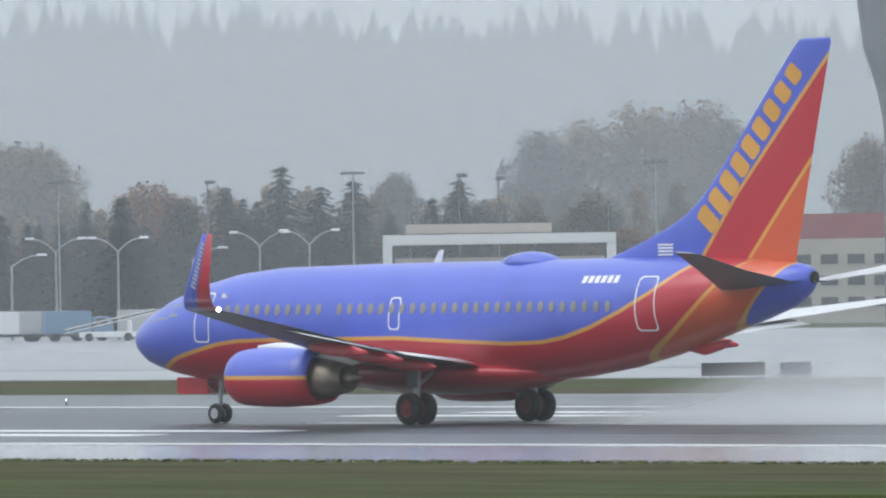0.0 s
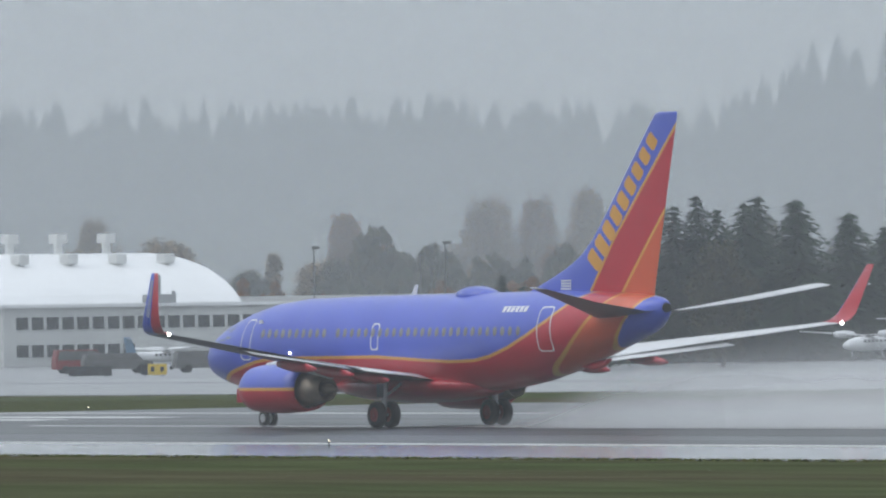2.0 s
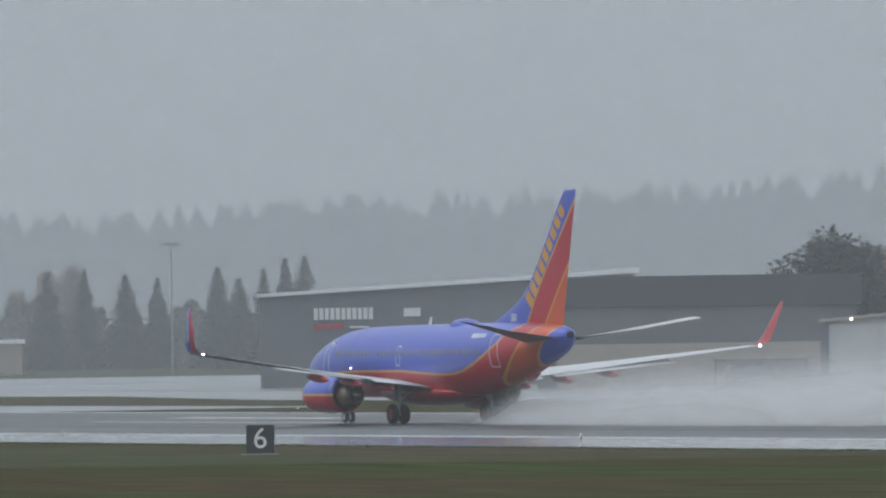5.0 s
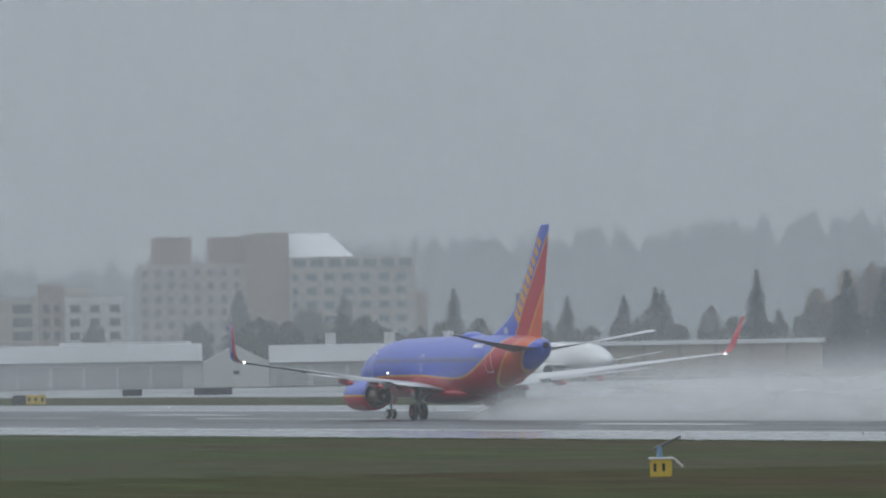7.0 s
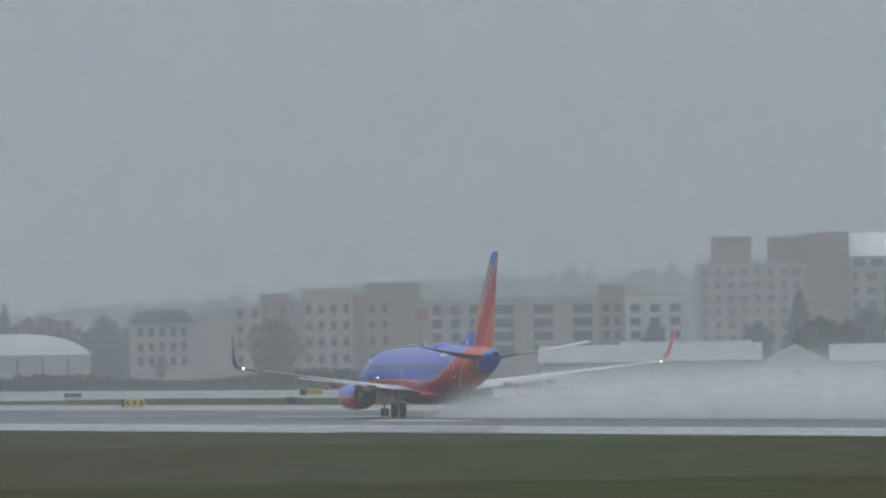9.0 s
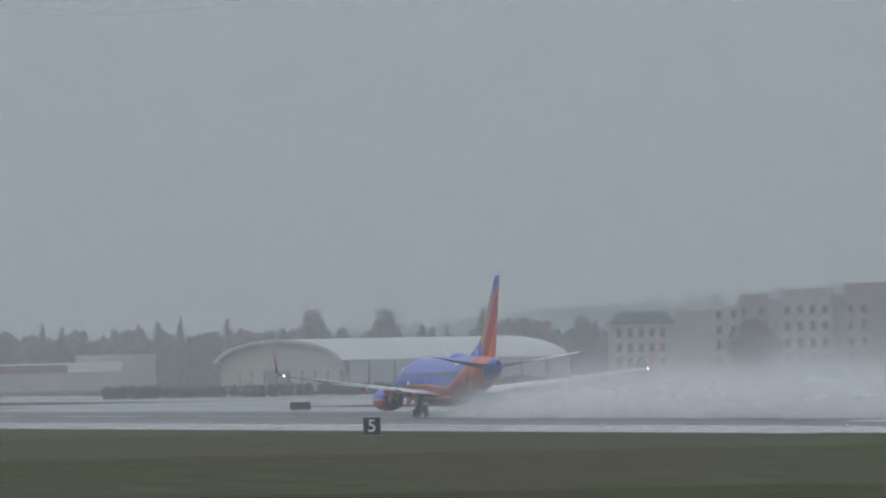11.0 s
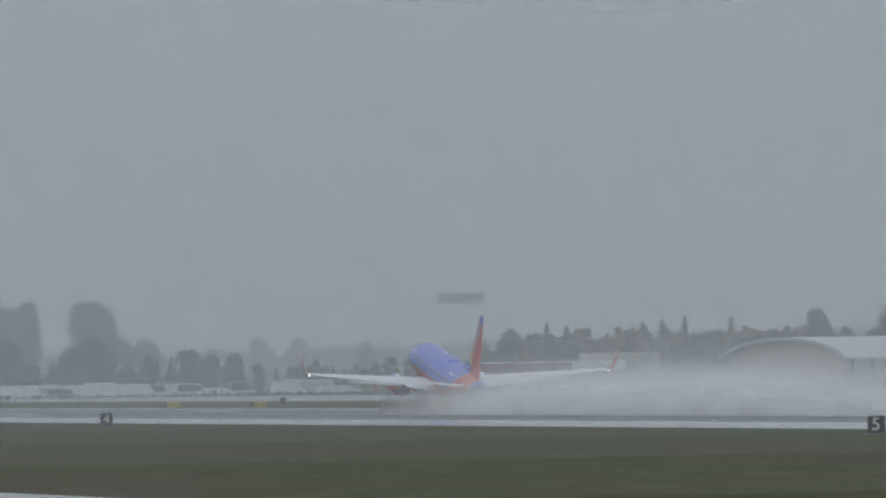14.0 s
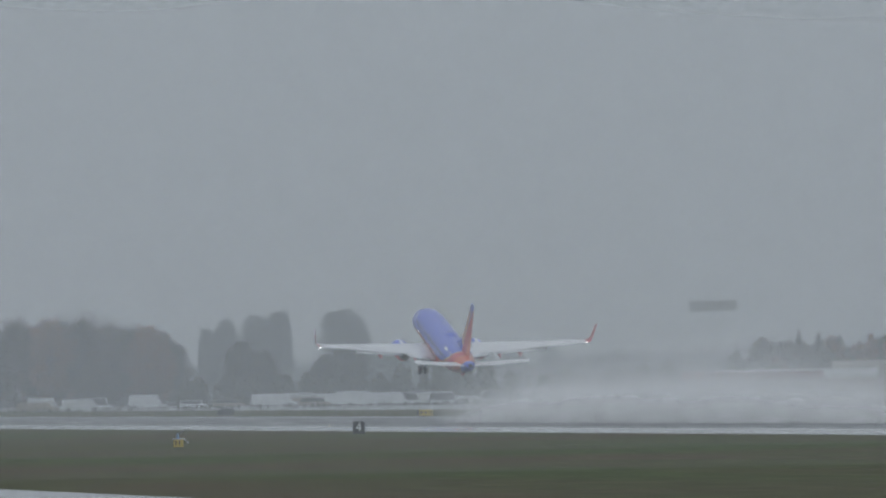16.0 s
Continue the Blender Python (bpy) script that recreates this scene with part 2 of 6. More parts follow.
SPRAY = [vapour("runway_spray", (0.93, 0.94, 0.95), d, 0.0, 1.0, patch=0.5, patch_scale=0.22, radial=True) for d in (0.60, 0.48, 0.38, 0.20)]
SPRAY_THICK = vapour("thick_runway_spray", (0.93, 0.935, 0.94), 0.63, 0.0, 1.0, patch=0.4, patch_scale=0.25, radial=True)


# ================= mesh helpers =================
def mesh_ob(name, bm, material, smooth=False):
    me = bpy.data.meshes.new(name)
    bmesh.ops.recalc_face_normals(bm, faces=bm.faces)
    bm.to_mesh(me)
    bm.free()
    for m in material if isinstance(material, (list, tuple)) else [material]:
        me.materials.append(m)
    if smooth:
        for p in me.polygons:
            p.use_smooth = True
    return new(name, me)


def part(name, bm, material, parent, label="", smooth=False):
    ob = mesh_ob(name, bm, material, smooth)
    ob.parent = parent
    if label:
        ob["label"] = label
    return ob


def again(name, source, parent, m):
    """Another object on the same mesh."""
    ob = new(name, source.data)
    ob.parent, ob.matrix_basis = parent, m
    return ob


def empty(name, m=Matrix()):
    ob = new(name)
    ob.matrix_basis = m
    return ob


def box(bm, x0, x1, y0, y1, z0, z1, m=None, bevel=0.0):
    r = bmesh.ops.create_cube(bm, size=1)
    vs = r["verts"]
    bmesh.ops.transform(bm, verts=vs, matrix=Matrix.Translation(((x0 + x1) / 2, (y0 + y1) / 2, (z0 + z1) / 2)) @ Matrix.Diagonal((abs(x1 - x0), abs(y1 - y0), abs(z1 - z0), 1)))
    if bevel:
        es = list({e for v in vs for e in v.link_edges})
        g = bmesh.ops.bevel(bm, geom=es, offset=bevel, segments=2, affect="EDGES")
        vs = list({v for f in g["faces"] for v in f.verts} | {v for v in vs if v.is_valid})
    if m is not None:
        bmesh.ops.transform(bm, verts=[v for v in vs if v.is_valid], matrix=m)
    return bm


def rod(bm, a, b, r0, r1=None, n=8):
    a, b = Vector(a), Vector(b)
    r1 = r0 if r1 is None else r1
    q = (b - a).to_track_quat("Z", "Y").to_matrix().to_4x4()
    g = bmesh.ops.create_cone(bm, cap_ends=True, segments=n, radius1=r0, radius2=r1, depth=(b - a).length)
    bmesh.ops.transform(bm, verts=g["verts"], matrix=Matrix.Translation((a + b) / 2) @ q)
    return bm


def loft(rings, caps=True):
    bm = bmesh.new()
    rows = [[bm.verts.new(p) for p in ring] for ring in rings]
    n = len(rows[0])
    for a, b in zip(rows, rows[1:]):
        for i in range(n):
            bm.faces.new((a[i], a[(i + 1) % n], b[(i + 1) % n], b[i]))
    if caps:
        bm.faces.new(rows[0][::-1])
        bm.faces.new(rows[-1])
    return bm


def cube(x0, x1, y0, y1, z0, z1, bevel=0.0):
    return box(bmesh.new(), x0, x1, y0, y1, z0, z1, None, bevel)


def prism(profile, y0, y1, axis="y"):
    """A profile of (u, z) points drawn out along y (or x)."""
    f = (lambda u, z, w: (u, w, z)) if axis == "y" else (lambda u, z, w: (w, u, z))
    return loft([[f(u, z, y0) for u, z in profile], [f(u, z, y1) for u, z in profile]])


def at(az, reach):
    """The place at an azimuth (degrees left of the way across the runway) and a reach from the camera."""
    a = radians(az)
    return Vector((-reach * math.sin(a), reach * math.cos(a), 0))


def across(az, y):
    """x where that azimuth meets the line at distance y."""
    return -y * math.tan(radians(az))


# ================= ground, runway, taxiway =================
def slab(name, x0, x1, y0, y1, z, material, label, thick=0.3):
    return tagged(mesh_ob(name, cube(x0, x1, y0, y1, z - thick, z), material), label, "pavement", kind="structure")


bm = bmesh.new()
bmesh.ops.create_grid(bm, x_segments=40, y_segments=40, size=4800)
tagged(mesh_ob("ground", bm, GRASS), "wet olive green grass field around the runway", "ground", kind="structure")
slab("runway", -3600, 600, 213, 275, 0.03, ASPHALT, "wet dark grey asphalt runway")
slab("runway_rubber", -3600, 600, 229, 263, 0.036, RUBBER, "dark rubber-stained middle of the wet runway", 0.02)
slab("pavement_near_shoulder", -3600, 600, 195, 213, 0.028, CONCRETE, "pale wet concrete runway shoulder beside the grass")
slab("pavement_far_shoulder", -1290, -640, 275, 300, 0.028, APRON, "pale wet runway shoulder on the far side")
slab("pavement_far_edge", -3600, -1291, 275, 279, 0.028, CONCRETE, "narrow pale shoulder on the far side of the runway")
slab("pavement_far_turnoff", -425, 600, 275, 304, 0.028, ASPHALT, "grey wet asphalt shoulder on the far side")
slab("taxiway", -3600, 600, 349, 384, 0.028, APRON, "pale wet concrete taxiway beyond the grass strip")
slab("taxiway_edge", -3600, 600, 384.2, 388, 0.022, ASPHALT, "dark asphalt strip along the taxiway")
slab("apron", -1160, 600, 388, 640, 0.026, APRON, "pale wet concrete apron before the hangars")
slab("apron_strip", -3600, -1160, 388, 424, 0.026, APRON, "pale wet concrete service strip")
slab("pavement_near_taxiway", -3600, 600, 60, 77, 0.028, CONCRETE, "pale wet taxiway in the near grass")
slab("pavement_connector", -1390, -1180, 300.2, 349, 0.027, APRON, "pale wet connecting taxiway across the grass strip")

bm = bmesh.new()
low_v = [[bm.verts.new((x, y, z)) for x, y in ((-440, 349.0), (-500, 333), (-560, 326), (-640, 323), (-720, 330), (-790, 349.0))] for z in (-0.2, 0.029)]
bm.faces.new(low_v[1])
bm.faces.new(low_v[0][::-1])
for i in range(6):
    bm.faces.new((low_v[0][i], low_v[0][(i + 1) % 6], low_v[1][(i + 1) % 6], low_v[1][i]))
tagged(mesh_ob("pavement_fillet", bm, APRON), "pale wet widening of the taxiway towards the runway", "pavement", kind="structure")


def marking(name, x0, x1, y0, y1, z=0.05):
    return tagged(mesh_ob(name, cube(x0, x1, y0, y1, z - 0.03, z), PAINT_L), "white painted runway marking on wet asphalt", "marking", kind="structure")


marking("marking_edge_near", -3600, 600, 213.2, 214.1)
marking("marking_edge_far", -3600, 600, 273.9, 274.8)

# ================= mist: veils one behind the other =================
for k, r in enumerate((230, 400, 570, 740, 910, 1080, 1250, 1430, 1620, 1820, 2040, 2280, 2550, 2740, 2830, 2920)):
    bm = bmesh.new()
    cols = []
    for i in range(61):
        a = radians(-30 + i * 150 / 60)
        cols.append([bm.verts.new((-r * math.sin(a), r * math.cos(a), z)) for z in (-2, 30, 80, 160, 340)])
    for c, e in zip(cols, cols[1:]):
        for j in range(4):
            bm.faces.new((c[j], c[j + 1], e[j + 1], e[j]))
    tagged(mesh_ob("mist_bank", bm, MIST[0 if r < 1300 else 1 if r < 2600 else 2], True), "thin grey rain mist hanging over the airfield", "mist", "mist banks", "stuff")


# ================= the airliner =================
def interp(x, table):
    """Linear in a table of (x, value), x falling."""
    for (a, u), (b, v) in zip(table, table[1:]):
        if x >= b:
            return u + (v - u) * min(1, max(0, (a - x) / (a - b)))
    return table[-1][1]


HULL = [(0, 2.88, 2.98, 0.05), (-0.12, 2.60, 3.26, 0.34), (-0.4, 2.36, 3.50, 0.62), (-1, 2.04, 3.82, 1.02), (-1.6, 1.86, 4.10, 1.27), (-2.3, 1.70, 4.40, 1.47), (-3.1, 1.58, 4.64, 1.64),
        (-4, 1.50, 4.90, 1.76), (-5.5, 1.45, 5.20, 1.85), (-7.5, 1.43, 5.38, 1.88), (-12, 1.43, 5.46, 1.88), (-18, 1.43, 5.50, 1.88), (-20, 1.45, 5.52, 1.88),
        (-22, 1.56, 5.53, 1.87), (-24, 1.83, 5.54, 1.81), (-26, 2.25, 5.53, 1.66), (-28, 2.80, 5.50, 1.43), (-30, 3.38, 5.42, 1.10), (-31.4, 3.82, 5.32, 0.78),
        (-32.1, 4.25, 5.20, 0.45), (-32.35, 4.55, 5.05, 0.22)]
FIELD_1 = [(0, -1.0), (-1.0, 1.3), (-2.21, 1.88), (-3.4, 2.24), (-4.58, 2.48), (-5.7, 2.69), (-6.75, 2.80), (-8.45, 2.84), (-14.6, 2.86), (-17.3, 2.74), (-19.85, 2.64), (-21.44, 2.68), (-22.53, 2.84),
           (-23.88, 3.20), (-25.16, 3.71), (-26.32, 4.28), (-27.36, 4.98), (-28.4, 5.7), (-34, 9)]
FIELD_2 = [(0, -9), (-22.5, -9), (-23.6, 1.1), (-25.87, 2.36), (-26.7, 2.79), (-27.24, 3.11), (-28.17, 3.76), (-28.89, 4.40), (-29.9, 5.4), (-34, 9)]
FIELD_3 = [(0, -9), (-27, -9), (-27.6, 2.0), (-28.94, 2.95), (-29.68, 3.36), (-30.27, 3.83), (-30.85, 4.38), (-31.7, 5.3), (-34, 9)]
FIN_1 = [(-22, -1.5), (-27.45, 5.46), (-29.04, 7.5), (-33.21, 12.07), (-36, 15)]
FIN_2 = [(-22, -3.3), (-29.51, 5.35), (-32.3, 8.57), (-36, 12.8)]


def paint_fields(ob, f1, f2, f3, shift):
    me = ob.data
    for name, table in (("d1", f1), ("d2", f2), ("d3", f3)):
        at_ = me.attributes.new(name, "FLOAT", "POINT")
        vals = []
        for v in me.vertices:
            x, z = v.co.x - shift, v.co.z
            if table is None:
                vals.append(5.0)
                continue
            s = (interp(x - 0.1, table) - interp(x + 0.1, table)) / 0.2
            vals.append((z - interp(x, table)) / math.sqrt(1 + s * s))
        at_.data.foreach_set("value", vals)


NOSE = 16.6   # the thing's origin lies on the ground between the main wheels


def hull_at(x):
    return [interp(x, [(h[0], h[k]) for h in HULL]) for k in (1, 2, 3)]


def skin_y(x, z):
    b, t, w = hull_at(x)
    c, r = (b + t) / 2, (t - b) / 2
    return w * math.sqrt(max(0, 1 - ((z - c) / r) ** 2))


def wing_ring(y, le, te, z, thick, twist=0.0, n=14):
    """An aerofoil section at span y."""
    up, lo, c = [], [], le - te
    for i in range(n + 1):
        t = (1 - math.cos(math.pi * i / n)) / 2
        h = thick * c * 2.6 * (0.2969 * math.sqrt(t) - 0.126 * t - 0.3516 * t * t + 0.2843 * t ** 3 - 0.1015 * t ** 4)
        zz = z - twist * t * c
        up.append((le - t * c, y, zz + h * 1.15))
        lo.append((le - t * c, y, zz - h * 0.85))
    return up + lo[-2:0:-1]


def jet(name, body, wing_top, wing_low, tail_mat, nacelle, painted):
    top = empty(name)
    wings, gears = [], []
    S = NOSE
    xs = [0, -0.05, -0.12, -0.25, -0.4, -0.7] + [-1 - 0.25 * i for i in range(126)] + [-32.35]
    xs = [x for x in xs if x >= -32.35]
    rings = []
    for x in xs:
        b, t, w = hull_at(x)
        c, r = (b + t) / 2, (t - b) / 2
        rings.append([(x + S, w * math.sin(a), c + r * math.cos(a)) for a in [2 * math.pi * i / 72 for i in range(72)]])
    fus = part("fuselage", loft(rings), body, top, "blue and red painted fuselage with a gold cheat line" if painted else "white painted fuselage", True)
    if painted:
        paint_fields(fus, FIELD_1, FIELD_2, FIELD_3, S)
    # belly fairing
    rings = []
    for i in range(21):
        u = i / 20
        x, k = -10.2 - 10.6 * u, math.sin(math.pi * min(1, max(0, 0.04 + u * 0.94))) ** 0.45
        rings.append([(x + S, 2.05 * k * math.sin(a), 1.75 + (0.78 * k if math.cos(a) < 0 else 0.5 * k) * math.cos(a)) for a in [2 * math.pi * j / 32 for j in range(32)]])
    part("belly_fairing", loft(rings), RED_P if painted else body, top, "", True)
    # wings
    for side in (1, -1):
        secs = [(1.2, -11.3, -18.35, 2.25, 0.13, 0.05), (1.9, -11.7, -18.3, 2.34, 0.13, 0.05), (3.6, -12.7, -18.15, 2.52, 0.125, 0.05), (5.4, -13.7, -18.0, 2.72, 0.12, 0.04),
                (8.0, -15.2, -18.85, 3.0, 0.115, 0.04), (12.0, -17.5, -20.17, 3.45, 0.11, 0.02), (16.2, -19.87, -21.55, 3.93, 0.10, 0.0), (17.0, -20.32, -21.8, 4.03, 0.10, 0.0)]
        rings = [[(x + S, side * y, z) for x, y, z in wing_ring(yy, le, te, zz, th, tw)] for yy, le, te, zz, th, tw in secs]
        w = part("wing", loft(rings), wing_top, top, "grey wing with a bright metal leading edge", True)
        wings.append((w, side))
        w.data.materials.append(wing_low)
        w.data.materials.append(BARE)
        # downward faces take the grey with the shade painted in
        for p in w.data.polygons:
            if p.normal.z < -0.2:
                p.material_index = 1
        for i, yy in enumerate((6.5, 8.9, 4.2)):
            le, te = -15.35 - (yy - 8.3) * 0.57, -18.95 - (yy - 8.3) * 0.33
            zz = 3.0 + (yy - 8) * 0.115 - 0.32
            rings = []
            for j in range(9):
                u = j / 8
                k = max(0.06, math.sin(math.pi * (0.12 + 0.84 * u))) ** 0.7
                rings.append([(te + 1.45 - 2.75 * u + S, side * yy + 0.16 * k * math.sin(a), zz - 0.06 - 0.22 * u + 0.23 * k * math.cos(a)) for a in [2 * math.pi * q / 12 for q in range(12)]])
            part("flap_fairing", loft(rings), RED_P if painted else body, w, "red flap track fairing" if painted else "", True)
        # trailing flaps
        for y0, y1 in ((2.2, 5.2), (5.9, 12.2)):
            def te_at(y):
                return (-18.3 + (y - 1.9) * 0.08) if y < 5.4 else -18.0 - (y - 5.4) * 0.327
            def z_at(y):
                return 2.34 + (y - 1.9) * 0.112 - 0.15
            rings = [[(x + S, side * y, z) for x, y, z in wing_ring(yy, te_at(yy) + 0.55, te_at(yy) - 0.55, z_at(yy), 0.10, 0.16, 6)] for yy in (y0, (y0 + y1) / 2, y1)]
            fl = part("flap", loft(rings), wing_top, w, "", True)
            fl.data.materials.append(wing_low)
            # flap faces turned down or sideways get the shaded grey
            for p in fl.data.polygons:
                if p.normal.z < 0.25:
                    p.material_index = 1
        # winglet
        rings = []
        for y, z, le, te in ((17.0, 4.03, -20.32, -21.8), (17.35, 4.14, -20.55, -21.95), (17.6, 4.42, -20.8, -22.08), (17.75, 4.9, -21.15, -22.2), (18.1, 6.48, -22.25, -22.72)):
            n = (0.0, 0.99, 0.14) if z > 4.3 else (0, 0.6, 0.8)
            ring = []
            for px, py, pz in wing_ring(0, le, te, 0, 0.09, 0, 8):
                ring.append((px + S, side * (y - pz * n[1]), z + pz * n[2]))
            rings.append(ring)
        if painted:
            wl = part("winglet", loft(rings), RED_P, w, "winglet with a blue leading half and a red trailing half", True)
            wl.data.materials.append(BLUE_P)
            for p in wl.data.polygons:
                le, te = [interp(-p.center.z, [(-4.03, q[0]), (-4.42, q[1]), (-4.9, q[2]), (-6.48, q[3])]) for q in ((-20.32, -20.8, -21.15, -22.25), (-21.8, -22.08, -22.2, -22.72))]
                t_ = (le - (p.center.x - S)) / (le - te)
                if p.center.z > 6.33 or t_ < 0.07 or (t_ < 0.55 and p.normal.y * side > 0.2):
                    p.material_index = 1
            for i in range(12):
                z = 4.78 + 0.125 * i
                k = (z - 4.9) / 1.58
                px = -21.15 - 1.1 * k - 0.33 * (1.05 - 0.58 * k)
                m_ = part("winglet_mark", cube(-0.11 + 0.003 * i, 0.11 - 0.003 * i, -0.008, 0.008, -0.035, 0.035), STRUT, wl, "plain grey mark")
                m_.matrix_basis = Matrix.Translation((px + S, side * (17.75 + 0.35 * k + 0.032), z)) @ pose(0, 0, 0, 0, -32, 0)
        # wing tip lights
        bm = bmesh.new()
        bmesh.ops.create_uvsphere(bm, u_segments=8, v_segments=6, radius=0.07)
        bmesh.ops.translate(bm, verts=bm.verts, vec=(-21.85 + S, side * 17.03, 4.03))
        if painted:
            part("tip_light", bm, LAMP_W, w, "lit white tail-facing position light")
        else:
            bm.free()
        # tailplane
        rings = [[(x + S, side * y, z) for x, y, z in wing_ring(yy, le, te, zz, 0.09, -0.13 + 0.0275 * yy)] for yy, le, te, zz in
                 ((0.3, -28.7, -32.1, 4.28), (0.9, -29.05, -32.13, 4.36), (4.0, -31.0, -33.0, 5.03), (7.0, -32.75, -33.88, 5.66), (7.18, -32.95, -33.88, 5.68))]
        st = part("tailplane", loft(rings), wing_top, top, "grey tailplane", True)
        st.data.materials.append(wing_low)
        # tailplane underside: shade in the colour, as on the wing
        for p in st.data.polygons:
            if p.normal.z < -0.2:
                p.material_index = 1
        # engine
        e = part("engine_nacelle", loft([[(x - 0.12 + S, side * 4.83 + r * 1.04 * math.sin(a), 1.64 + r * math.cos(a) * (1 if math.cos(a) > 0 else 0.97)) for a in [2 * math.pi * i / 40 for i in range(40)]]
                 for x, r in ((-10.9, 0.74), (-10.35, 0.76), (-10.13, 0.84), (-10.1, 0.88), (-10.22, 0.94), (-10.6, 0.995), (-11.3, 1.03), (-12.3, 1.035), (-13.3, 1.0), (-14.1, 0.90), (-14.1, 0.84), (-13.5, 0.82))], False),
                 nacelle, top, "blue and red engine nacelle with a gold line" if painted else "", True)
        if painted:
            me = e.data
            for nm in ("d1", "d2", "d3"):
                at_ = me.attributes.new(nm, "FLOAT", "POINT")
                at_.data.foreach_set("value", [(v.co.z - 1.59) if nm == "d1" else 5.0 for v in me.vertices])
        part("core_nozzle", loft([[(x - 0.12 + S, side * 4.83 + r * math.sin(a), 1.63 + r * math.cos(a)) for a in [2 * math.pi * i / 28 for i in range(28)]]
             for x, r in ((-13.2, 0.74), (-14.0, 0.70), (-14.6, 0.62), (-15.25, 0.49), (-15.25, 0.45), (-14.8, 0.38))]), HOT, e, "heat-stained metal exhaust nozzle", True)
        part("exhaust_plug", loft([[(x - 0.12 + S, side * 4.83 + r * math.sin(a), 1.63 + r * math.cos(a)) for a in [2 * math.pi * i / 20 for i in range(20)]]
             for x, r in ((-14.7, 0.30), (-15.4, 0.24), (-15.9, 0.04))]), HOT, e, "", True)
        bm = bmesh.new()
        bmesh.ops.create_circle(bm, cap_ends=True, segments=28, radius=0.76)
        bmesh.ops.transform(bm, verts=bm.verts, matrix=Matrix.Translation((-10.8 + S, side * 4.83, 1.66)) @ pose(0, 0, 0, 0, 90, 0))
        part("fan", bm, DARK, e)
        bm = bmesh.new()
        bmesh.ops.create_circle(bm, cap_ends=True, segments=28, radius=0.84)
        bmesh.ops.transform(bm, verts=bm.verts, matrix=Matrix.Translation((-13.6 + S, side * 4.83, 1.66)) @ pose(0, 0, 0, 0, 90, 0))
        part("bypass_duct", bm, DARK, e)
        part("pylon", loft([[(x + S, side * 4.83 + 0.2 * math.sin(a) * k, z + h * math.cos(a)) for a in [2 * math.pi * i / 12 for i in range(12)]]
             for x, z, h, k in ((-11.0, 2.66, 0.08, 0.3), (-11.9, 2.68, 0.16, 1), (-13.6, 2.5, 0.30, 1), (-15.6, 2.35, 0.3, 0.8), (-17.2, 2.45, 0.08, 0.2))]), WHITE_P, top, "", True)
        # main gear
        g = part("main_gear", rod(rod(bmesh.new(), (0, side * 2.86, 0.55), (0.05, side * 2.75, 2.3), 0.11, 0.16, 12), (0, side * 2.8, 1.3), (0.1, side * 1.4, 2.1), 0.06), STRUT, top)
        gears.append(g)
        rod_bm = rod(bmesh.new(), (0, side * 2.5, 0.55), (0, side * 3.22, 0.55), 0.07)
        part("axle", rod_bm, STRUT, g)
        part("gear_door", cube(-0.25, 0.25, side * 3.02, side * 3.05, 1.25, 2.15, 0.012), WING_DARK, g)
        for dy in (-0.34, 0.34):
            wheel(g, 0, side * 2.86 + dy, 0.555, 0.555, 0.36, side * dy > 0)
    # fin
    rings = []
    for z, le, te in ((5.2, -22.4, -31.55), (5.55, -23.1, -31.62), (5.85, -24.0, -31.68), (6.15, -24.85, -31.75), (6.55, -25.85, -31.85), (7.0, -26.7, -31.95), (7.6, -27.45, -32.09), (8.4, -28.2, -32.28),
                      (9.3, -28.97, -32.49), (10.3, -29.82, -32.73), (11.3, -30.67, -32.97), (12.2, -31.44, -33.19), (12.6, -31.82, -33.28), (12.66, -32.1, -33.2)):
        ring = []
        c = le - te
        for px, _, pz in wing_ring(0, le, te, 0, min(0.09, 0.42 / c) if z < 12.65 else 0.02, 0, 30):
            ring.append((px + S, pz * 1.0, z))
        rings.append(ring)
    # finer in height
    fine = []
    for a, b in zip(rings, rings[1:]):
        for i in range(6):
            u = i / 6
            fine.append([tuple(p + (q - p) * u for p, q in zip(v, w_)) for v, w_ in zip(a, b)])
    fine.append(rings[-1])
    fin = part("fin", loft(fine), tail_mat, top, "blue, red and orange tail fin with gold stripes" if painted else "", True)
    if painted:
        paint_fields(fin, FIN_1, FIN_2, None, S)
    # windows and doors
    if painted:
        bm = bmesh.new()
        bmesh.ops.create_circle(bm, cap_ends=True, segments=12, radius=1)
        bmesh.ops.transform(bm, verts=bm.verts, matrix=Matrix.Diagonal((0.14, 0.20, 1, 1)))
        ext = bmesh.ops.extrude_face_region(bm, geom=bm.faces[:])
        bmesh.ops.translate(bm, verts=[v for v in ext["geom"] if isinstance(v, bmesh.types.BMVert)], vec=(0, 0, 0.012))
        first = None
        for side in (1, -1):
            for i in range(37):
                x = -6.3 - 0.508 * i
                if 10 <= i <= 10:
                    continue
                z = 3.93
                y = skin_y(x, z)
                lean = math.degrees(math.atan2(skin_y(x, z - 0.15) - skin_y(x, z + 0.15), 0.3))
                m = Matrix.Translation((x + S, side * (y + 0.004), z)) @ pose(0, 0, 0, side * (lean - 90), 0, 0)
                if first is None:
                    first = part("cabin_window", bm, PANE, fus, "dark oval cabin window")
                    first.matrix_basis = m
                else:
                    again("cabin_window", first, fus, m)
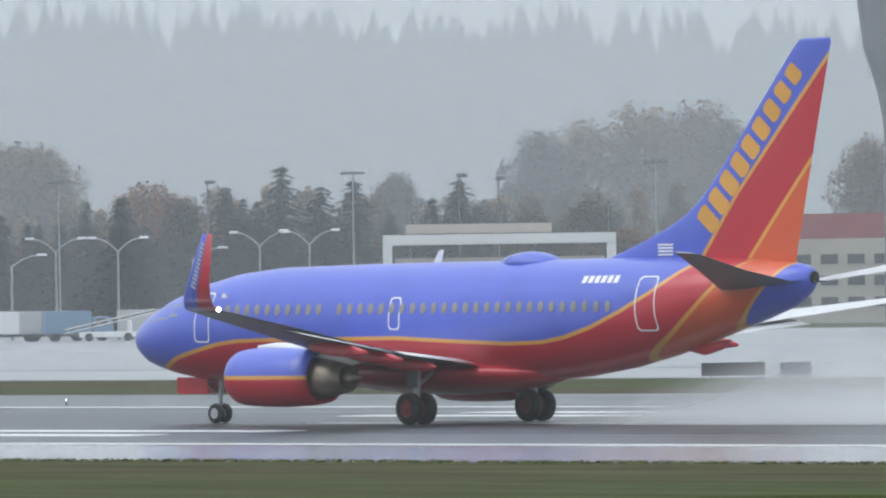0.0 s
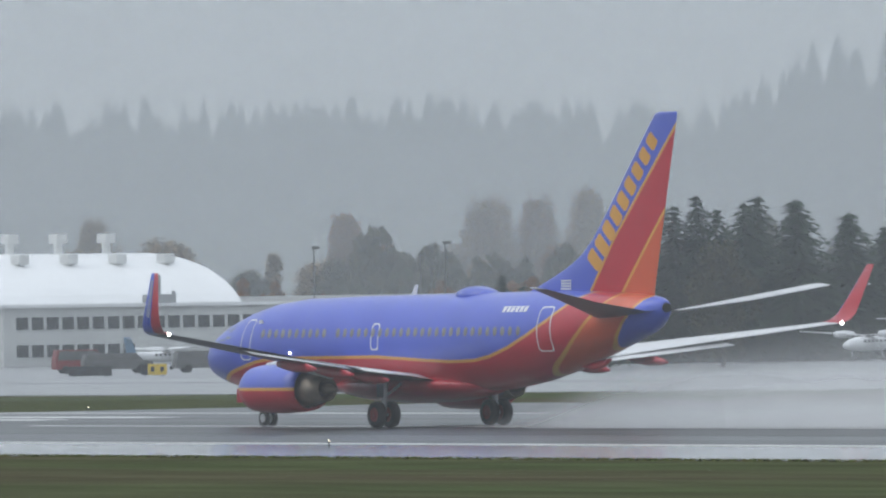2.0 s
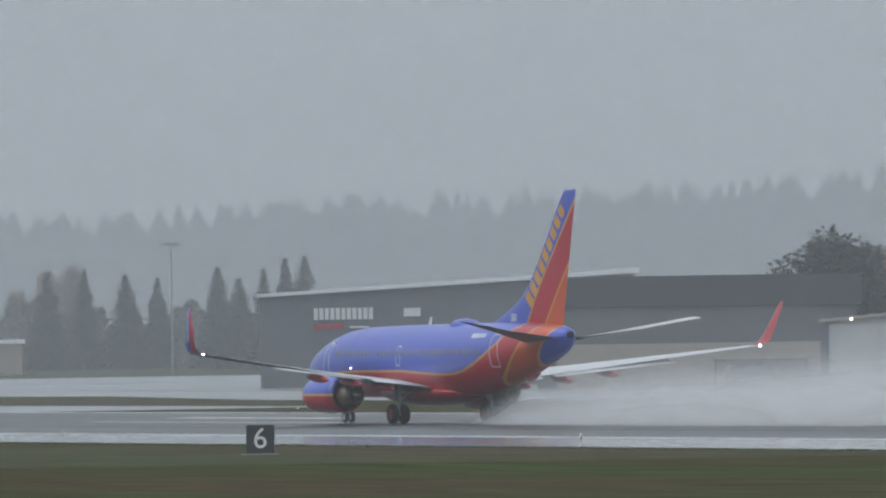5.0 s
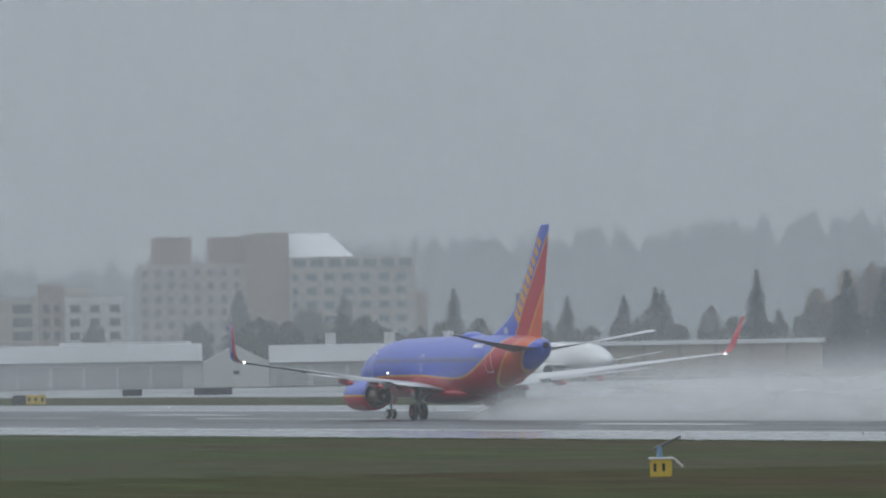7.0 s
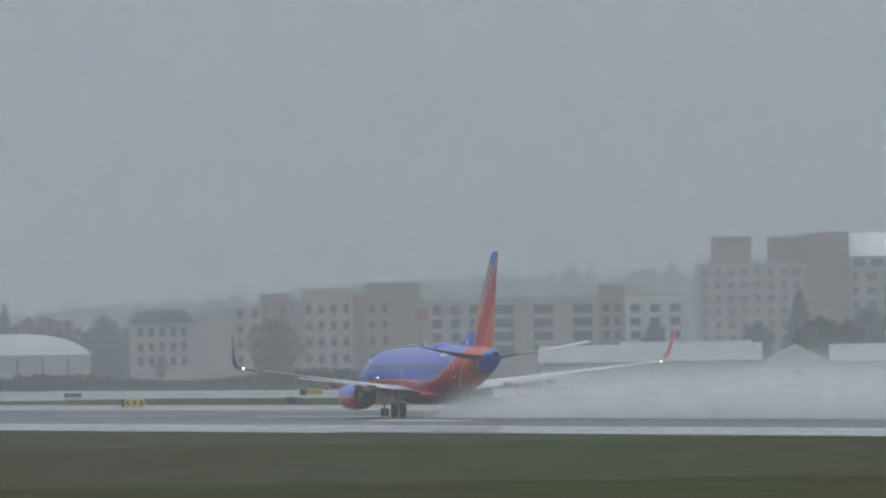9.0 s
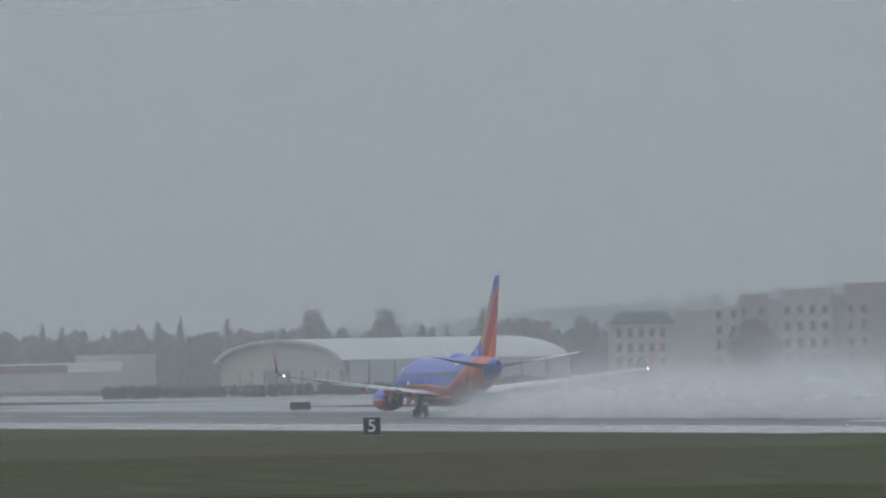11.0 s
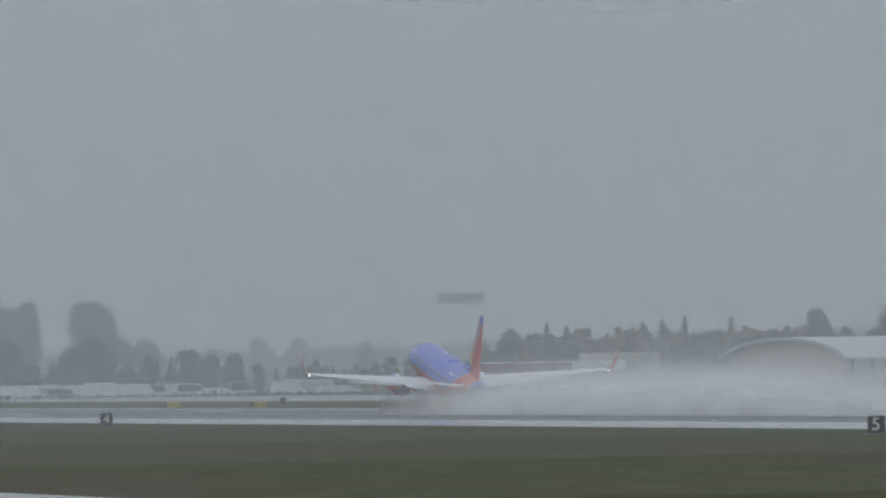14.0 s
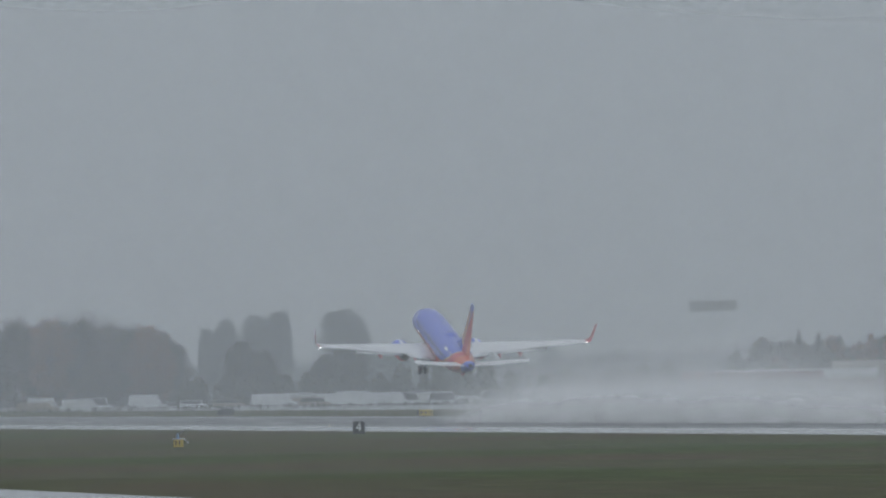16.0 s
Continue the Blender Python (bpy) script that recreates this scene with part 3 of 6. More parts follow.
            # doors: a rounded white outline that follows the skin
            for x0, x1, z0, z1 in ((-4.62, -5.42, 2.82, 4.55), (-14.3, -14.85, 3.2, 4.32), (-25.75, -26.6, 3.08, 4.92)):
                outline_door(fus, side, x0, x1, z0, z1)
        # cockpit glazing
        for side in (1, -1):
            for x0, x1, z0, z1 in ((-1.70, -2.3, 3.56, 4.10), (-2.36, -3.0, 3.62, 4.20), (-3.06, -3.55, 3.72, 4.22)):
                bm = bmesh.new()
                ps = [(x0, z0 + 0.0), (x1, z0 + 0.03), (x1 + 0.05, z1), (x0 - 0.1, z1 - 0.12)]
                vs = [bm.verts.new((x + S, side * (skin_y(x, z) + 0.015), z)) for x, z in ps] + [bm.verts.new((x + S, side * (skin_y(x, z) - 0.05), z)) for x, z in ps]
                for f in ((0, 1, 2, 3), (7, 6, 5, 4), (0, 4, 5, 1), (1, 5, 6, 2), (2, 6, 7, 3), (3, 7, 4, 0)):
                    bm.faces.new([vs[k] for k in f])
                part("cockpit_window", bm, COCKPIT, fus, "pale reflecting cockpit window")
        # antenna dome and blade
        rings = []
        for i in range(15):
            u = i / 14
            k = max(0.02, math.sin(math.pi * (0.02 + 0.96 * u))) ** 0.6
            rings.append([(-18.0 - 2.7 * u + S, 0.75 * k * math.cos(a), 5.38 + 0.42 * k * max(-0.2, math.sin(a))) for a in [2 * math.pi * j / 20 for j in range(20)]])
        part("antenna_dome", loft(rings), BLUE_P, top, "blue antenna dome on the roof", True)
        part("blade_antenna", loft([[(-14.6 + S, -0.02, 5.4), (-14.6 + S, 0.02, 5.4), (-15.0 + S, 0.02, 5.4), (-15.0 + S, -0.02, 5.4)], [(-14.95 + S, -0.01, 5.9), (-14.95 + S, 0.01, 5.9), (-15.15 + S, 0.01, 5.9), (-15.15 + S, -0.01, 5.9)]]), WHITE_P, top, "white blade antenna")
        # plain gold blocks up the fin, nine of them
        along_f, up_f = Vector((-0.637, 0, 0.771)), Vector((0.771, 0, 0.637))
        for i in range(9):
            u = i / 8
            c0 = Vector((-27.72, 0, 6.78)) + (Vector((-31.62, 0, 11.5)) - Vector((-27.72, 0, 6.78))) * u
            hh, ww = 1.0 - 0.30 * u, 0.58 - 0.05 * u
            for side in (1, -1):
                bm = bmesh.new()
                grid = []
                for a in range(5):
                    row = []
                    for c in range(9):
                        k = 0.82 if a in (0, 4) else 1.0
                        p = c0 + along_f * ww * (a / 4 - 0.5) + up_f * hh * k * (c / 8 - 0.5)
                        row.append(bm.verts.new((p.x + S, side * (fin_half(p.x, p.z) * (1.0 if side > 0 else 0.78) + 0.014), p.z)))
                    grid.append(row)
                for r0, r1 in zip(grid, grid[1:]):
                    for c in range(8):
                        bm.faces.new((r0[c], r0[c + 1], r1[c + 1], r1[c]))
                part("tail_mark", bm, GOLD_P, fin, "plain gold block on the tail fin")
        # pale block marks for the registration, small flag
        for side in (1, -1):
            for i in range(6):
                x = -23.25 - 0.29 * i
                z = 4.83
                bm = cube(-0.1, 0.1, -0.004, 0.004, -0.15, 0.15)
                b_ = part("registration_bar", bm, SIGN_W, fus, "plain white mark")
                n_y = skin_y(x, z)
                lean = math.degrees(math.atan2(skin_y(x, z - 0.1) - skin_y(x, z + 0.1), 0.2))
                b_.matrix_basis = Matrix.Translation((x + S, side * (n_y + 0.004), z)) @ pose(0, 0, 0, side * lean, 0, 0)
            for i in range(4):
                bm = cube(-0.35, 0.35, -0.004, 0.004, -0.03, 0.03)
                f_ = part("flag_stripe", bm, SIGN_W, fin, "small pale flag stripe")
                f_.matrix_basis = Matrix.Translation((-25.75 + S, side * (fin_half(-25.75, 5.8) + 0.02), 5.62 + 0.11 * i))
        part("cabin_block", cube(-6.25 + S, -6.05 + S, 1.72, 1.80, 4.36, 4.5), SIGN_W, fus, "small white placard")
        for side in (1, -1):
            bm = bmesh.new()
            bmesh.ops.create_uvsphere(bm, u_segments=8, v_segments=6, radius=0.045)
            bmesh.ops.translate(bm, verts=bm.verts, vec=(-8.4 + S, side * (skin_y(-8.4, 3.1) + 0.03), 3.1))
            part("wing_inspection_light", bm, LAMP_W, fus, "lit white light on the fuselage side")
        bm = bmesh.new()
        bmesh.ops.create_uvsphere(bm, u_segments=10, v_segments=6, radius=0.06)
        bmesh.ops.translate(bm, verts=bm.verts, vec=(-10.9 + S, 0, 1.37))
        part("beacon", bm, BEACON, fus, "lit red beacon under the belly")
        part("tail_skid", loft([[(x + S, 0.12 * math.sin(a), z + r * math.cos(a)) for a in [2 * math.pi * j / 10 for j in range(10)]] for x, z, r in ((-26.6, 2.5, 0.1), (-27.4, 2.45, 0.2), (-28.2, 2.6, 0.16), (-28.5, 2.75, 0.03))]), RED_P, top, "red tail bumper fairing", True)
        part("apu_exhaust", rod(bmesh.new(), (-32.2 + S, 0, 4.8), (-32.42 + S, 0, 4.8), 0.24, 0.2, 16), DARK, fus)
    # nose gear
    g = part("nose_gear", rod(rod(bmesh.new(), (12.6, 0, 0.35), (12.5, 0, 1.8), 0.08, 0.1, 12), (12.55, 0, 0.9), (13.6, 0, 1.7), 0.04), STRUT, top)
    for dy in (-0.2, 0.2):
        wheel(g, 12.6, dy, 0.345, 0.345, 0.2, dy > 0)
    for dy in (-0.42, 0.42):
        part("nose_gear_door", cube(12.75, 14.3, dy - 0.02, dy + 0.02, 1.02, 1.6, 0.012), RED_P if painted else body, g, "red nose gear door" if painted else "")
    return top, wings, gears


def fin_half(x, z):
    """Half the fin's thickness at a place on it."""
    table = ((5.2, -22.4, -31.55), (5.55, -23.1, -31.62), (5.85, -24.0, -31.68), (6.15, -24.85, -31.75), (6.55, -25.85, -31.85), (7.0, -26.7, -31.95), (7.6, -27.45, -32.09), (8.4, -28.2, -32.28),
             (12.6, -31.82, -33.28), (12.7, -31.9, -33.3))
    for (z0, l0, t0), (z1, l1, t1) in zip(table, table[1:]):
        if z <= z1:
            u = (z - z0) / (z1 - z0)
            le, te = l0 + (l1 - l0) * u, t0 + (t1 - t0) * u
            break
    c = le - te
    t = min(1, max(0.002, (le - x) / c))
    th = min(0.09, 0.42 / c)
    return 1.15 * th * c * 2.6 * (0.2969 * math.sqrt(t) - 0.126 * t - 0.3516 * t * t + 0.2843 * t ** 3 - 0.1015 * t ** 4)


def wheel(parent, x, y, z, r, w, outer):
    rings = [[(x + rr * math.sin(a), y + yy, z + rr * math.cos(a)) for a in [2 * math.pi * i / 28 for i in range(28)]]
             for yy, rr in ((-w / 2, r * 0.55), (-w / 2, r * 0.82), (-w * 0.36, r * 0.96), (-w * 0.15, r), (w * 0.15, r), (w * 0.36, r * 0.96), (w / 2, r * 0.82), (w / 2, r * 0.55))]
    t = part("wheel", loft(rings, False), TYRE, parent, "black rubber tyre", True)
    for s in (-1, 1):
        part("hub", loft([[(x + rr * math.sin(a), y + s * yy, z + rr * math.cos(a)) for a in [2 * math.pi * i / 20 for i in range(20)]] for yy, rr in ((w * 0.3, r * 0.56), (w * 0.46, r * 0.54), (w * 0.40, r * 0.3), (w * 0.47, r * 0.12))]),
             HUB if r > 0.4 else STRUT, t, "dull red wheel hub" if r > 0.4 else "grey wheel hub")


def outline_door(fus, side, x0, x1, z0, z1, w=0.05, rad=0.16):
    cx, cz, hx, hz = (x0 + x1) / 2, (z0 + z1) / 2, abs(x1 - x0) / 2, (z1 - z0) / 2
    loop = []
    for k, (sx, sz) in enumerate(((1, 1), (-1, 1), (-1, -1), (1, -1))):
        for j in range(5):
            a = radians(90 * k + 90 * j / 4)
            loop.append((cx + sx * (hx - rad) + rad * math.cos(a), cz + sz * (hz - rad) + rad * math.sin(a)))
    dense = []
    for a, b in zip(loop, loop[1:] + loop[:1]):
        n = max(1, int(math.dist(a, b) / 0.15))
        dense += [(a[0] + (b[0] - a[0]) * i / n, a[1] + (b[1] - a[1]) * i / n) for i in range(n)]
    bm = bmesh.new()
    inner, outer = [], []
    for x, z in dense:
        for lst, q in ((outer, 0.0), (inner, w)):
            px, pz = cx + (x - cx) * (1 - q / hx), cz + (z - cz) * (1 - q / hz)
            lst.append(bm.verts.new((px + NOSE, side * (skin_y(px, pz) + 0.012), pz)))
    n = len(dense)
    for i in range(n):
        bm.faces.new((outer[i], outer[(i + 1) % n], inner[(i + 1) % n], inner[i]))
    part("door_outline", bm, SIGN_W, fus, "white rounded door outline")


airliner, airliner_wings, airliner_gears = jet("airliner", LIVERY, WING_TOP, WING_DARK, LIVERY, LIVERY, True)
tagged(airliner, "blue, red and orange twin-engine airliner taking off in the rain", "airplane")


# ================= runway furniture =================
for k, x in enumerate((-239.6, -391.8, -549.2, -705.4, -1289.0, -1456.0)):
    rows = ((224.2, 226.2), (230.4, 232.4)) if k < 2 else ((230.4, 232.4),)
    for y0, y1 in rows:
        marking("marking_touchdown", x - 22.8, x, y0, y1)
        marking("marking_touchdown_far", x - 22.8, x, 488.5 - y1, 488.5 - y0)
for i in range(34):
    marking("marking_centreline", -215 - 61 * i - 36.6, -215 - 61 * i, 244.0, 244.5)


def text_mesh(body, size):
    cu = bpy.data.curves.new("legend", "FONT")
    cu.body, cu.size, cu.align_x, cu.align_y, cu.extrude = body, size, "CENTER", "CENTER", 0.004
    ob = bpy.data.objects.new("legend_source", cu)
    me = bpy.data.meshes.new_from_object(ob)
    bpy.data.objects.remove(ob)
    return me


def distance_sign(x, y, digit, face, k=1.0):
    s = tagged(empty("distance_sign", pose(x, y, 0, 0, 0, face)), "black runway distance sign with a white numeral " + digit, "sign", "runway distance signs")
    part("panel", cube(-0.60, 0.60, -0.14, 0.14, 0.04, 1.26, 0.03), BLACK, s)
    t = new("numeral", text_mesh(digit, 1.25))
    t.data.materials.append(SIGN_W)
    t.parent, t.matrix_basis = s, pose(0, -0.15, 0.65, 90, 0, 0)
    part("footing", cube(-0.8, 0.8, -0.3, 0.3, -0.05, 0.03), CONCRETE, s)


distance_sign(-393.8, 180.7, "6", 62)
distance_sign(-687.4, 183.0, "5", 68)
distance_sign(-991.0, 184.9, "4", 74)


def guidance_sign(x, y, w, h, face, dark_part, label):
    """A lit taxiway sign box: black field beside a yellow one, with plain bars for the writing."""
    s = tagged(empty("taxiway_sign", pose(x, y, 0, 0, 0, face)), label, "sign", "taxiway signs")
    k = -w / 2 + w * dark_part
    if dark_part > 0:
        part("dark_panel", cube(-w / 2, k, -0.15, 0.15, 0.18, h, 0.02), BLACK, s)
    if dark_part < 1:
        part("yellow_panel", cube(k + 0.01, w / 2, -0.15, 0.15, 0.18, h, 0.02), YELLOW, s)
        n = max(1, int((w / 2 - k) / 0.55))
        for i in range(n):
            u = k + (w / 2 - k) * (i + 0.5) / n
            part("bar", cube(u - 0.13, u + 0.13, -0.165, -0.151, 0.42 * h, 0.78 * h), BLACK, s)
    for u in (-w * 0.35, w * 0.35):
        part("leg", rod(bmesh.new(), (u, 0, 0), (u, 0, 0.2), 0.05), POLE, s)


YB, DK, YL = "yellow and black taxiway sign box on short legs", "dark back of a taxiway sign box", "yellow taxiway sign box on short legs"
for x, y, w, h, dark_part, lab in ((-404, 391.6, 1.9, 1.0, 0.0, YL), (-326, 344, 3.0, 0.8, 1.0, DK), (-322, 344, 1.4, 0.8, 1.0, DK), (-627, 415, 3.2, 0.9, 1.0, DK), (-626, 420, 1.9, 1.0, 0.25, YB), (-648, 409, 2.3, 1.0, 0.4, YB),
                             (-692, 397, 2.0, 0.8, 0.1, YL), (-568.7, 311.4, 3.0, 0.95, 1.0, DK), (-562.8, 311.2, 2.3, 0.95, 1.0, DK), (-915, 354.5, 2.0, 0.9, 1.0, DK), (-915, 361, 1.6, 0.9, 1.0, DK)):
    guidance_sign(x, y, w, h, 58, dark_part, lab)
for x, y, w, h, dark_part, lab in ((-860, 351, 1.6, 0.9, 1.0, DK), (-866, 357, 2.1, 0.95, 0.1, YB), (-877, 299.2, 3.0, 1.0, 0.4, YB), (-990, 349, 2.0, 0.85, 1.0, DK), (-982, 355, 3.9, 0.9, 1.0, DK), (-957, 279.2, 2.3, 1.0, 0.12, YB),
                             (-975, 301, 1.1, 0.8, 1.0, DK), (-1160, 360.6, 2.7, 0.9, 0.3, YB), (-1221, 348.4, 2.2, 0.7, 1.0, DK), (-1059.8, 274.2, 2.2, 1.0, 1.0, DK)):
    guidance_sign(x, y, w, h, 68, dark_part, lab)
for x, y, w, h, dark_part, lab in ((-1262.4, 278.5, 2.9, 1.0, 0.15, YB), (-1284.6, 276, 1.0, 0.9, 1.0, DK), (-1236.8, 277.5, 3.1, 1.0, 0.2, YB), (-1385.6, 280, 2.2, 0.9, 0.2, YL), (-1726, 299, 2.6, 1.0, 1.0, DK), (-1443, 279, 2.3, 1.0, 0.15, YB),
                             (-1484, 303.7, 1.0, 1.2, 1.0, DK), (-1642, 284, 2.4, 1.1, 1.0, DK)):
    guidance_sign(x, y, w, h, 76, dark_part, lab)


def wind_box(x, y, face, s_):
    """A yellow numbered box in the grass with a small tilted marker on it."""
    s = tagged(empty("marker_box", Matrix.LocRotScale((x, y, 0), Euler((0, 0, radians(face))), (s_, s_, s_))), "yellow marker box in the grass with a tilted grey lid arm", "marker", "grass marker boxes")
    part("box", cube(-0.40, 0.40, -0.35, 0.35, 0.0, 0.66, 0.03), YELLOW, s, "weathered yellow box")
    part("lid", cube(-0.46, 0.46, -0.4, 0.4, 0.66, 0.72, 0.01), SIGN_W, s)
    for u in (-0.22, 0.10):
        part("bar", cube(u - 0.05, u + 0.06, -0.365, -0.351, 0.2, 0.5), BLACK, s)
    part("post", rod(bmesh.new(), (-0.05, 0, 0.7), (-0.05, 0, 1.15), 0.12, 0.1, 10), ROOF_B, s)
    part("arm", rod(bmesh.new(), (-0.25, 0, 1.02), (0.75, 0, 1.5), 0.07, 0.05), POLE_D, s)
    part("strut", rod(bmesh.new(), (0.46, 0, 0.7), (0.82, 0, 0.35), 0.035), SIGN_W, s)


wind_box(-349, 143.8, 66, 1.0)
wind_box(-838, 141, 76, 1.0)

# runway edge lights, lit
EDGE = glow("edge_lamp_glow", (1, 0.85, 0.6), 3)
first = None
for i in range(34):
    for y in (209.5, 278.5):
        m = pose(-181 - 60 * i, y, 0)
        if first is None:
            first = tagged(empty("edge_light", m), "small lit runway edge light on a stub", "light", "runway edge lights")
            part("stem", rod(bmesh.new(), (0, 0, 0), (0, 0, 0.22), 0.04, 0.04, 6), POLE_D, first)
            bm = bmesh.new()
            bmesh.ops.create_uvsphere(bm, u_segments=8, v_segments=5, radius=0.026)
            bmesh.ops.translate(bm, verts=bm.verts, vec=(0, 0, 0.25))
            part("lens", bm, EDGE, first, "glowing warm lens")
        else:
            copy_thing(first, m)


# ================= trees =================
def conifer(name, seed, slim=0.24, compact=False):
    """Unit height."""
    rng = random.Random(seed)
    t = empty(name)
    part("trunk", rod(bmesh.new(), (0, 0, -0.02), (0, 0, 0.97), 0.018, 0.003, 7), BARK, t)
    bm = bmesh.new()
    n = 30
    for i in range(n):
        z = 0.06 + 0.94 * i / n
        reach = slim * (1.03 - z) ** 0.82 * rng.uniform(0.75, 1.2)
        k = max(5, int(13 * (1 - z) + 5))
        a0 = rng.uniform(0, 6.28)
        for j in range(k):
            a = a0 + 6.283 * j / k + rng.uniform(-0.35, 0.35)
            rr = reach * (rng.uniform(0.6, 1.0) if compact else rng.uniform(0.35, 1.25))
            c_, s_ = math.cos(a), math.sin(a)
            for w in (0.2, 0.4, 0.6, 0.8, 1.0):
                p = Vector((rr * w * c_, rr * w * s_, z - rr * w * (0.25 + 0.25 * w) + rng.uniform(-0.01, 0.01)))
                l, b = (0.040 if not compact else 0.032) * (1.1 - 0.72 * z) * rng.uniform(0.7, 1.3), (0.024 if not compact else 0.034) * (1.2 - 0.7 * z) * rng.uniform(0.7, 1.4)
                vs = [bm.verts.new(p + Vector(q)) for q in ((-c_ * l, -s_ * l, l * 0.3), (s_ * b, -c_ * b, -b), (c_ * l, s_ * l, -l * 0.5), (-s_ * b, c_ * b, -b * 0.6))]
                bm.faces.new(vs)
    part("crown", bm, CONIFER, t)
    return t


def broadleaf(name, seed, leaf, wide=0.36, low=0.12, n=7000, column=False, size=0.017):
    """Unit height: a trunk that forks into limbs, each ending in an uneven clump of leaves."""
    rng = random.Random(seed)
    t = empty(name)
    bm = rod(bmesh.new(), (0, 0, -0.02), (0, 0, 0.55), 0.022, 0.010, 7)
    lobes = []
    for i in range(38):
        a, z = 2.4 * i + rng.uniform(-0.7, 0.7), low + 0.06 + (0.86 - low) * ((i + rng.random()) / 38) ** 0.85
        h = (z - low) / (1 - low)
        reach = wide * (0.95 if column else min(1, 0.55 + 1.5 * h)) * math.sqrt(max(0.02, 1 - (max(0, h - 0.3) / 0.72) ** 2))
        r = min(reach, wide * 1.7 * (1.12 - h)) * rng.uniform(0.25, 0.85)
        c = Vector((r * math.cos(a), r * math.sin(a), z))
        rod(bm, (0, 0, min(0.5, z * 0.6)), c, 0.008, 0.002, 5)
        lobes.append((c, wide * rng.uniform(0.3, 0.5) if column else wide * rng.uniform(0.18, 0.38)))
    lobes.append((Vector((rng.uniform(-0.03, 0.03), 0, 0.90)), wide * 0.22))
    part("trunk", bm, BARK, t)
    weights = [r_ ** 2 for _, r_ in lobes]
    verts, faces = [], []
    for c, r_ in rng.choices(lobes, weights, k=n):
        v = Vector((rng.gauss(0, 1), rng.gauss(0, 1), rng.gauss(0, 1))).normalized() * r_ * rng.uniform(0.3, 1.12) ** 0.7
        s = size * rng.uniform(0.6, 1.3)
        q = Euler((rng.uniform(-1, 1), rng.uniform(-1, 1), rng.uniform(0, 6.28))).to_matrix()
        b = len(verts)
        verts += [tuple(c + v + q @ Vector(w)) for w in ((-s, 0, 0), (0, -s * 0.7, s * 0.25), (s, 0, 0), (0, s * 0.7, s * 0.25))]
        faces.append((b, b + 1, b + 2, b + 3))
    me = bpy.data.meshes.new("crown")
    me.from_pydata(verts, [], faces)
    me.materials.append(leaf)
    new("crown", me).parent = t
    return t


def plant(models, rows, label, category, group, back=1.0, wide=1.0):
    rng = random.Random(len(rows) * 7 + int(rows[0][0] * 100))
    for az, reach, top in rows:
        p = at(az, reach * back)
        h = max(1.5, EYE + (top - EYE) * back)
        k = wide * rng.uniform(0.85, 1.2)
        m = Matrix.LocRotScale(p, Euler((0, 0, rng.uniform(0, 6.28))), (h * k, h * k, h))
        tagged(copy_thing(rng.choice(models), m), label, category, group)


def discard(models):
    for o in models:
        for c in list(o.children_recursive) + [o]:
            bpy.data.objects.remove(c)


firs = [conifer("conifer_tree", s, w) for s, w in ((3, 0.36), (4, 0.42), (5, 0.32))]
cyps = [conifer("cypress_tree", s, w, True) for s, w in ((8, 0.25), (9, 0.30))]
broads = [broadleaf("broadleaf_tree", s, lf, w) for s, lf, w in ((11, BEIGE, 0.42), (12, BEIGE, 0.38), (13, AUTUMN, 0.34), (14, OLIVE, 0.36))]
bushes = [broadleaf("shrubby_tree", s, lf, w, 0.02, 6000) for s, lf, w in ((21, AUTUMN, 0.44), (22, OLIVE, 0.48), (23, OLIVE, 0.38))]
dense = [broadleaf("rounded_tree", s, OLIVE, w, 0.04, 9000, False, 0.02) for s, w in ((41, 0.46), (42, 0.52))]
fiery = [broadleaf("autumn_tree", s, AUTUMN, w, 0.05, 4500) for s, w in ((51, 0.36), (52, 0.42))]
columns = [broadleaf("columnar_tree", s, OLIVE, w, 0.03, 8000, True) for s, w in ((61, 0.20), (62, 0.23))]
CONIFERS_A = [(46.31, 800, 12.5), (45.99, 800, 14.1), (45.77, 800, 12.4), (45.59, 800, 12.9), (46.13, 800, 11.3), (46.91, 780, 11.6), (45.14, 900, 12.1), (44.99, 900, 13.8), (47.1, 850, 11.9), (46.21, 820, 11.7), (49.14, 800, 12.1), (49.02, 800, 13.5), (48.79, 800, 13.0), (48.31, 800, 13.2), (48.11, 800, 12.1), (46.88, 900, 12.7), (52.51, 750, 12.7), (52.2, 750, 11.6), (51.98, 760, 10.8), (51.38, 800, 12.3), (52.78, 760, 12.2), (53.2, 720, 12.1), (53.07, 720, 12.8), (52.96, 740, 12.0), (52.8, 720, 12.2), (52.72, 730, 12.8), (52.5, 720, 12.3), (52.21, 730, 11.5), (52.02, 740, 10.5), (53.31, 740, 9.7)]
CONIFERS_B = [(54.17, 700, 7.2), (54.05, 700, 6.4)]
CYPRESSES_A = [(68.76, 1500, 13.5), (68.12, 1500, 12.0), (67.8, 1550, 12.3), (67.62, 1500, 13.2), (67.58, 1520, 12.9), (67.05, 1400, 14.8), (66.54, 1400, 14.4), (66.33, 1400, 14.9), (65.92, 1400, 13.4), (65.58, 1350, 14.6), (65.46, 1350, 12.9), (65.32, 1300, 13.8), (65.2, 1300, 15.2), (65.09, 1300, 15.5), (66.1, 1400, 14.0), (69.97, 1900, 16.2), (69.38, 1900, 14.9), (69.2, 1900, 9.8), (76.94, 2300, 15.6), (76.83, 2300, 14.9)]
